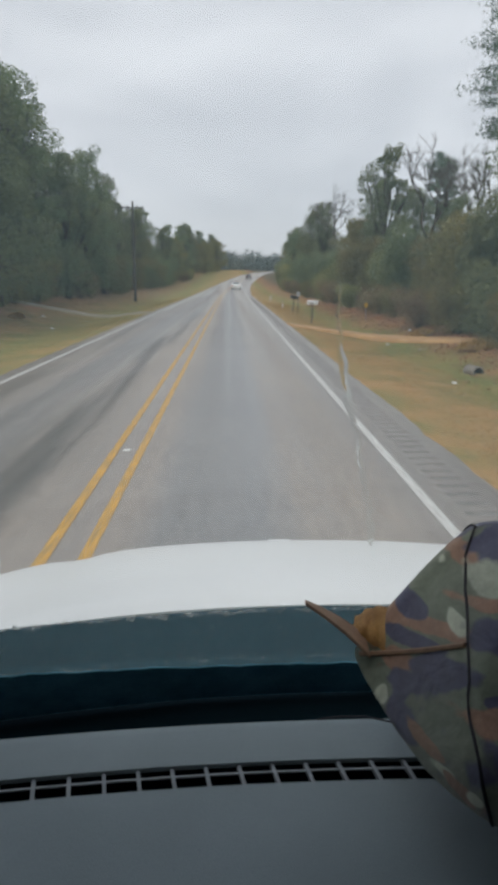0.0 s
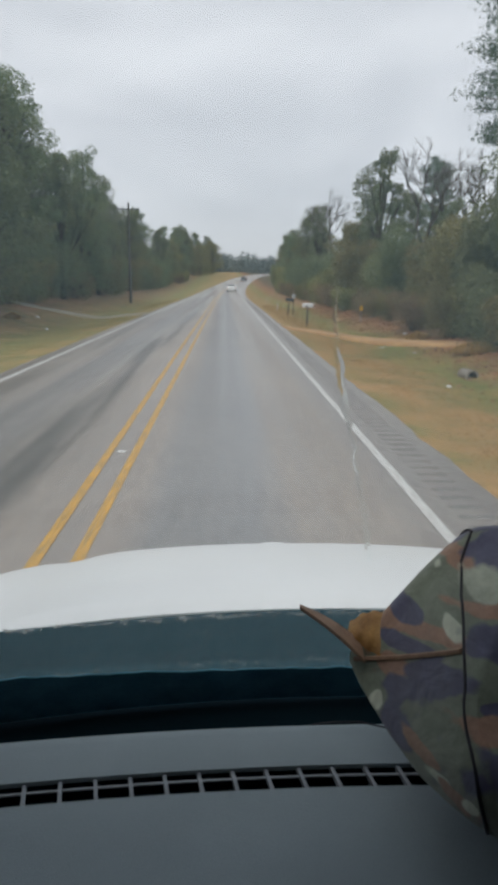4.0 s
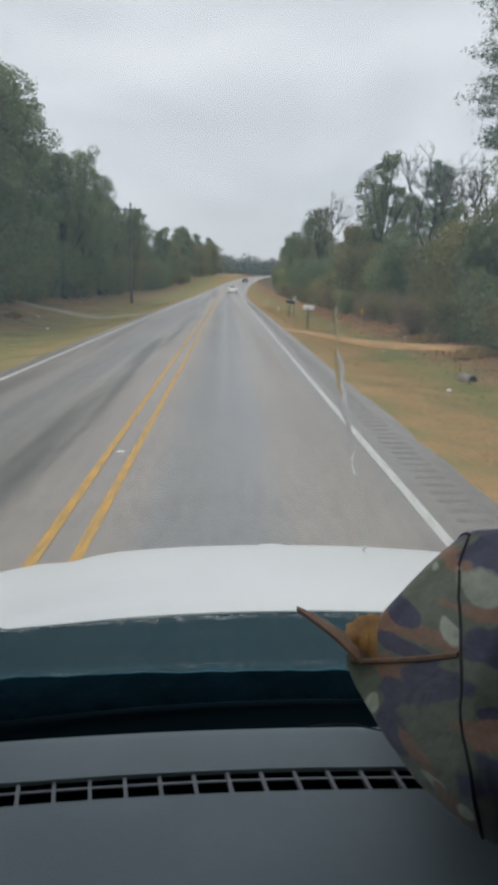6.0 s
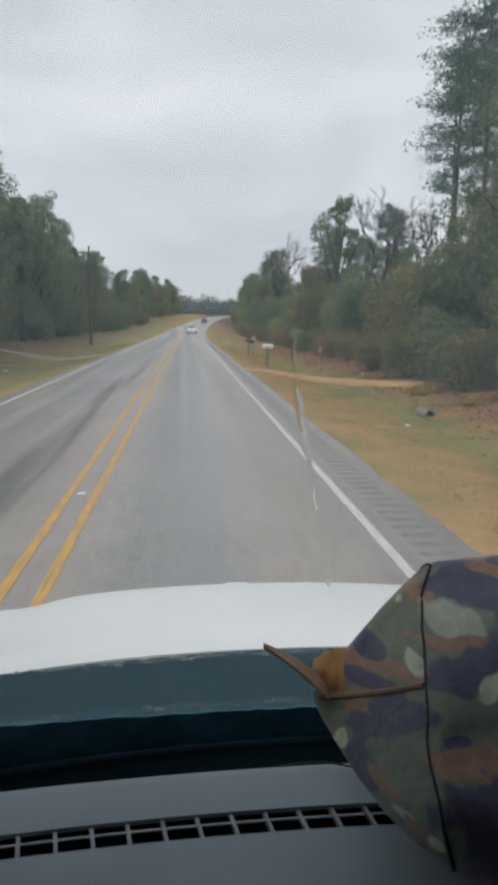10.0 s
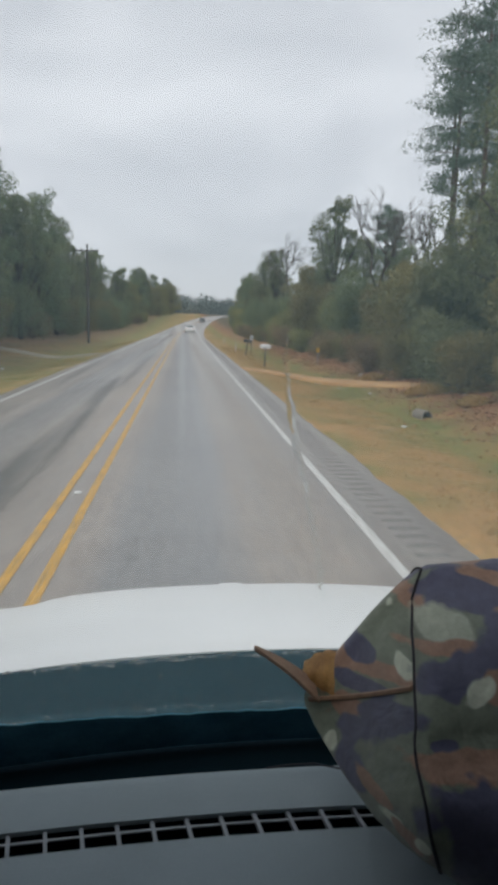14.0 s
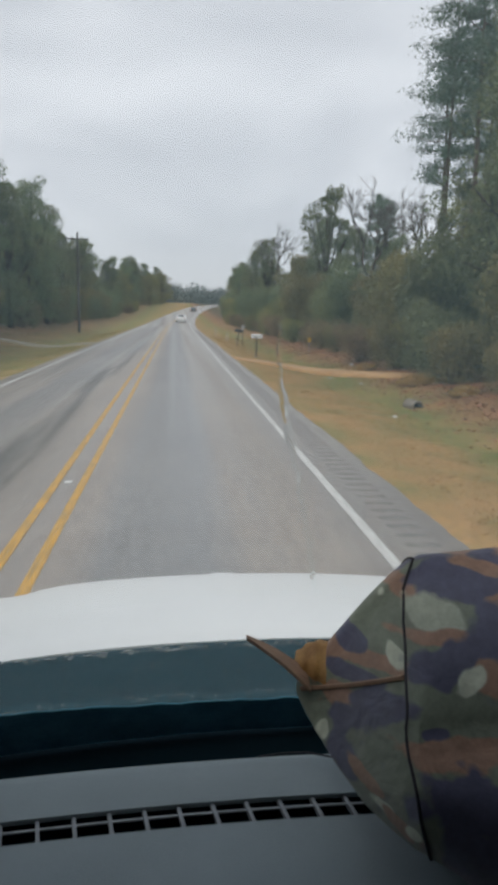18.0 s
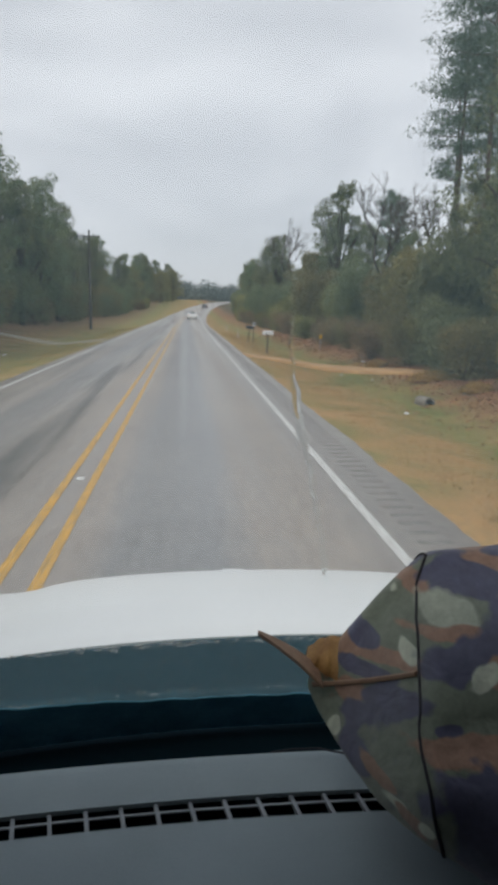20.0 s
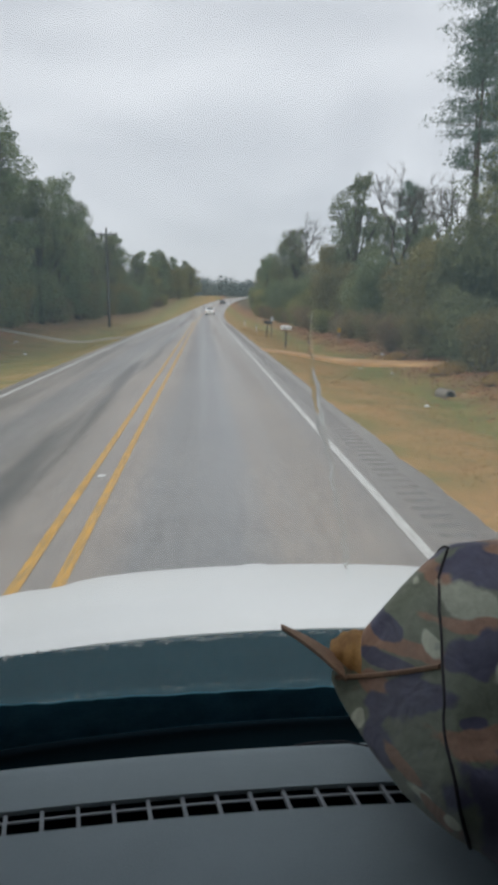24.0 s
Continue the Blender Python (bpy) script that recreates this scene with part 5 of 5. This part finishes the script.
def utility_pole(x, y):
    thing = tagged(new("utility_pole"), "weathered wooden utility pole with crossarm", "utility pole")
    part("pole", bm_of(*tube([(0, 0, -0.3), (0, 0, 5), (0.03, 0, 10.6)], [0.16, 0.14, 0.10], 10)), POLE_WOOD, thing, "", True)
    part("crossarm", box((2.5, 0.12, 0.12), (0, -0.14, 9.9), 0.01), POLE_WOOD, thing)
    for dx in (-1.1, -0.5, 0.5, 1.1):
        part("insulator", bm_of(*tube([(dx, -0.14, 9.95), (dx, -0.14, 10.05), (dx, -0.14, 10.15), (dx, -0.14, 10.2)], [0.03, 0.06, 0.05, 0.02], 8)), STEEL, thing, "", True)
    thing.matrix_basis = pose(x + road_x(y), y, land_z(x, y), 0, 0, 0)


def marker_post(x, y):
    thing = tagged(new("marker_post"), "small yellow marker plate on a thin post", "marker")
    part("post", box((0.04, 0.03, 1.0), (0, 0, 0.4), 0.004), STEEL, thing)
    part("plate", box((0.15, 0.02, 0.26), (0, -0.03, 0.85), 0.006), SAFETY_YELLOW, thing, "yellow plate")
    thing.matrix_basis = pose(x + road_x(y), y, land_z(x, y), 0, 0, 5)


def sign_post(x, y):
    thing = tagged(new("sign_post"), "thin wooden post with a small white sign", "sign")
    part("post", box((0.06, 0.06, 1.75), (0, 0, 0.7), 0.005), POLE_WOOD, thing)
    plate = part("plate", box((0.22, 0.02, 0.30), (0, -0.045, 1.40), 0.004), PALE, thing, "white plate")
    part("mark", box((0.10, 0.006, 0.12), (0, -0.057, 1.40), 0.001), DARK_MARK, plate, "dark bar")
    thing.matrix_basis = pose(x + road_x(y), y, land_z(x, y), 0, 1, 3)


def road_stud(x, y):
    stud = part("road_stud", box((0.10, 0.10, 0.02), (0, 0, 0), 0.006), PALE)
    stud.matrix_basis = pose(x + road_x(y), y, road_z(y) + 0.028)
    tagged(stud, "small pale raised reflector between the yellow lines", "road stud", "road studs")


def reflector_post(x, y):
    thing = tagged(new("reflector_post"), "short white plastic reflector post in the grass", "marker")
    part("post", box((0.05, 0.02, 0.75), (0, 0, 0.27), 0.004), MAILBOX, thing)
    part("reflector", box((0.05, 0.008, 0.10), (0, -0.015, 0.56), 0.002), STEEL, thing)
    thing.matrix_basis = pose(x + road_x(y), y, land_z(x, y), 2, 1, 6)


def culvert(x, y):
    thing = tagged(new("culvert"), "stained concrete culvert pipe under the clay track", "culvert")
    rings = []
    for py, r in ((0.0, 0.14), (0.0, 0.18), (0.6, 0.18), (0.6, 0.14)):
        rings.append([(r * math.cos(a), py, 0.05 + r * math.sin(a)) for a in np.linspace(0, 2 * math.pi, 20, endpoint=False)])
    vs = [p for r in rings for p in r]
    fs = [(i * 20 + j, i * 20 + (j + 1) % 20, ((i + 1) % 4) * 20 + (j + 1) % 20, ((i + 1) % 4) * 20 + j) for i in range(4) for j in range(20)]
    part("pipe", bm_of(vs, fs), CONCRETE, thing, "", True)
    thing.matrix_basis = pose(x + road_x(y), y, land_z(x, y), 0, 0, 8)


mailbox(4.5, 40.0, MAILBOX, "white metal mailbox on a dark post beside the road", 1.5)
mailbox(4.6, 54.0, RUBBER, "black metal mailbox on a leaning wooden post", 7)
sign_post(5.1, 55.0)
for y in (9.2, 33.2, 57.2):
    road_stud(-1.40, y)
for x, y in ((4.4, 62.0), (4.6, 84.0)):
    reflector_post(x, y)
utility_pole(-10.6, 80.0)
marker_post(8.1, 43.0)
culvert(6.8, 19.2)


def track_at(u, v):
    x = 2.9 + 9.6 * u
    y = 36.0 - 17.5 * u + 2.6 * v + 0.3 * math.sin(u * 4)
    return (x + road_x(y), y, land_z(x, y) * (0.6 if u > 0.1 else 1.0) + 0.03 + 0.02 * math.sin(v * math.pi))


tagged(put("dirt_track", mesh_of("dirt_track", *slab(track_at, 20, 6, 0.35), CLAY, True)), "pale orange clay track meeting the road", "track", kind="structure")


def drive_at(u, v):
    x = -5.55 - 13.0 * u
    y = 50.0 + 2.2 * v + 1.2 * u
    return (x + road_x(y), y, land_z(x, y) + 0.03 + 0.03 * math.sin(v * math.pi))


tagged(put("gravel_drive", mesh_of("gravel_drive", *slab(drive_at, 26, 5, 0.12), GRAVEL, True)), "pale gravel drive leading off the far lane", "drive", kind="structure")


# ---------------------------------------------------------------- car ahead
def lead_car(x, y, paint, label, body_label):
    car = tagged(new("car"), label, "car", "cars ahead")
    prof = [(-2.2, 0.42), (-2.25, 0.75), (-2.15, 0.98), (-1.55, 1.04), (-0.95, 1.42), (0.35, 1.45), (1.05, 1.02), (2.1, 0.86), (2.25, 0.6), (2.2, 0.35), (-2.1, 0.32)]
    k = len(prof)
    vs = []
    for sx in (-1, 1):
        for py, pz in prof:
            vs.append((sx * (0.90 if pz < 1.1 else 0.66), py, pz))
    fs = [(i, (i + 1) % k, k + (i + 1) % k, k + i) for i in range(k)] + [tuple(range(k))[::-1], tuple(range(k, 2 * k))]
    bm = bm_of(vs, fs)
    bmesh.ops.bevel(bm, geom=list(bm.edges), offset=0.05, segments=2, affect="EDGES")
    part("body", bm, paint, car, body_label)
    part("rear_window", box((1.22, 0.02, 0.56), (0, -1.27, 1.245), 0.01, (-58, 0, 0)), CAR_GLASS, car)
    part("bumper", box((1.76, 0.12, 0.22), (0, -2.22, 0.52), 0.04), paint, car)
    part("number_plate", box((0.32, 0.02, 0.16), (0, -2.29, 0.72), 0.004), PALE, car)
    for sx in (-1, 1):
        part("tail_light", box((0.26, 0.06, 0.16), (sx * 0.72, -2.22, 0.84), 0.02), TAIL_RED, car, "red tail light")
        for wy in (-1.35, 1.35):
            wheel = part("wheel", bm_of(*tube([(sx * 0.72, wy, 0.32), (sx * 0.80, wy, 0.32), (sx * 0.90, wy, 0.32)], [0.31, 0.32, 0.31], 18)), RUBBER, car, "", True)
            part("rim", bm_of(*tube([(sx * 0.86, wy, 0.32), (sx * 0.915, wy, 0.32)], [0.19, 0.19], 14)), STEEL, wheel, "", True)
    slope = math.degrees(math.atan((road_z(y + 2) - road_z(y - 2)) / 4))
    car.matrix_basis = pose(x + road_x(y), y, road_z(y) + 0.012, slope, 0, -1.0)


lead_car(0.20, 140.0, VAN_WHITE, "white sedan driving ahead on the wet road", "white painted body")
lead_car(0.20, 235.0, DARK_PAINT, "dark grey car far ahead on the wet road", "dark grey painted body")
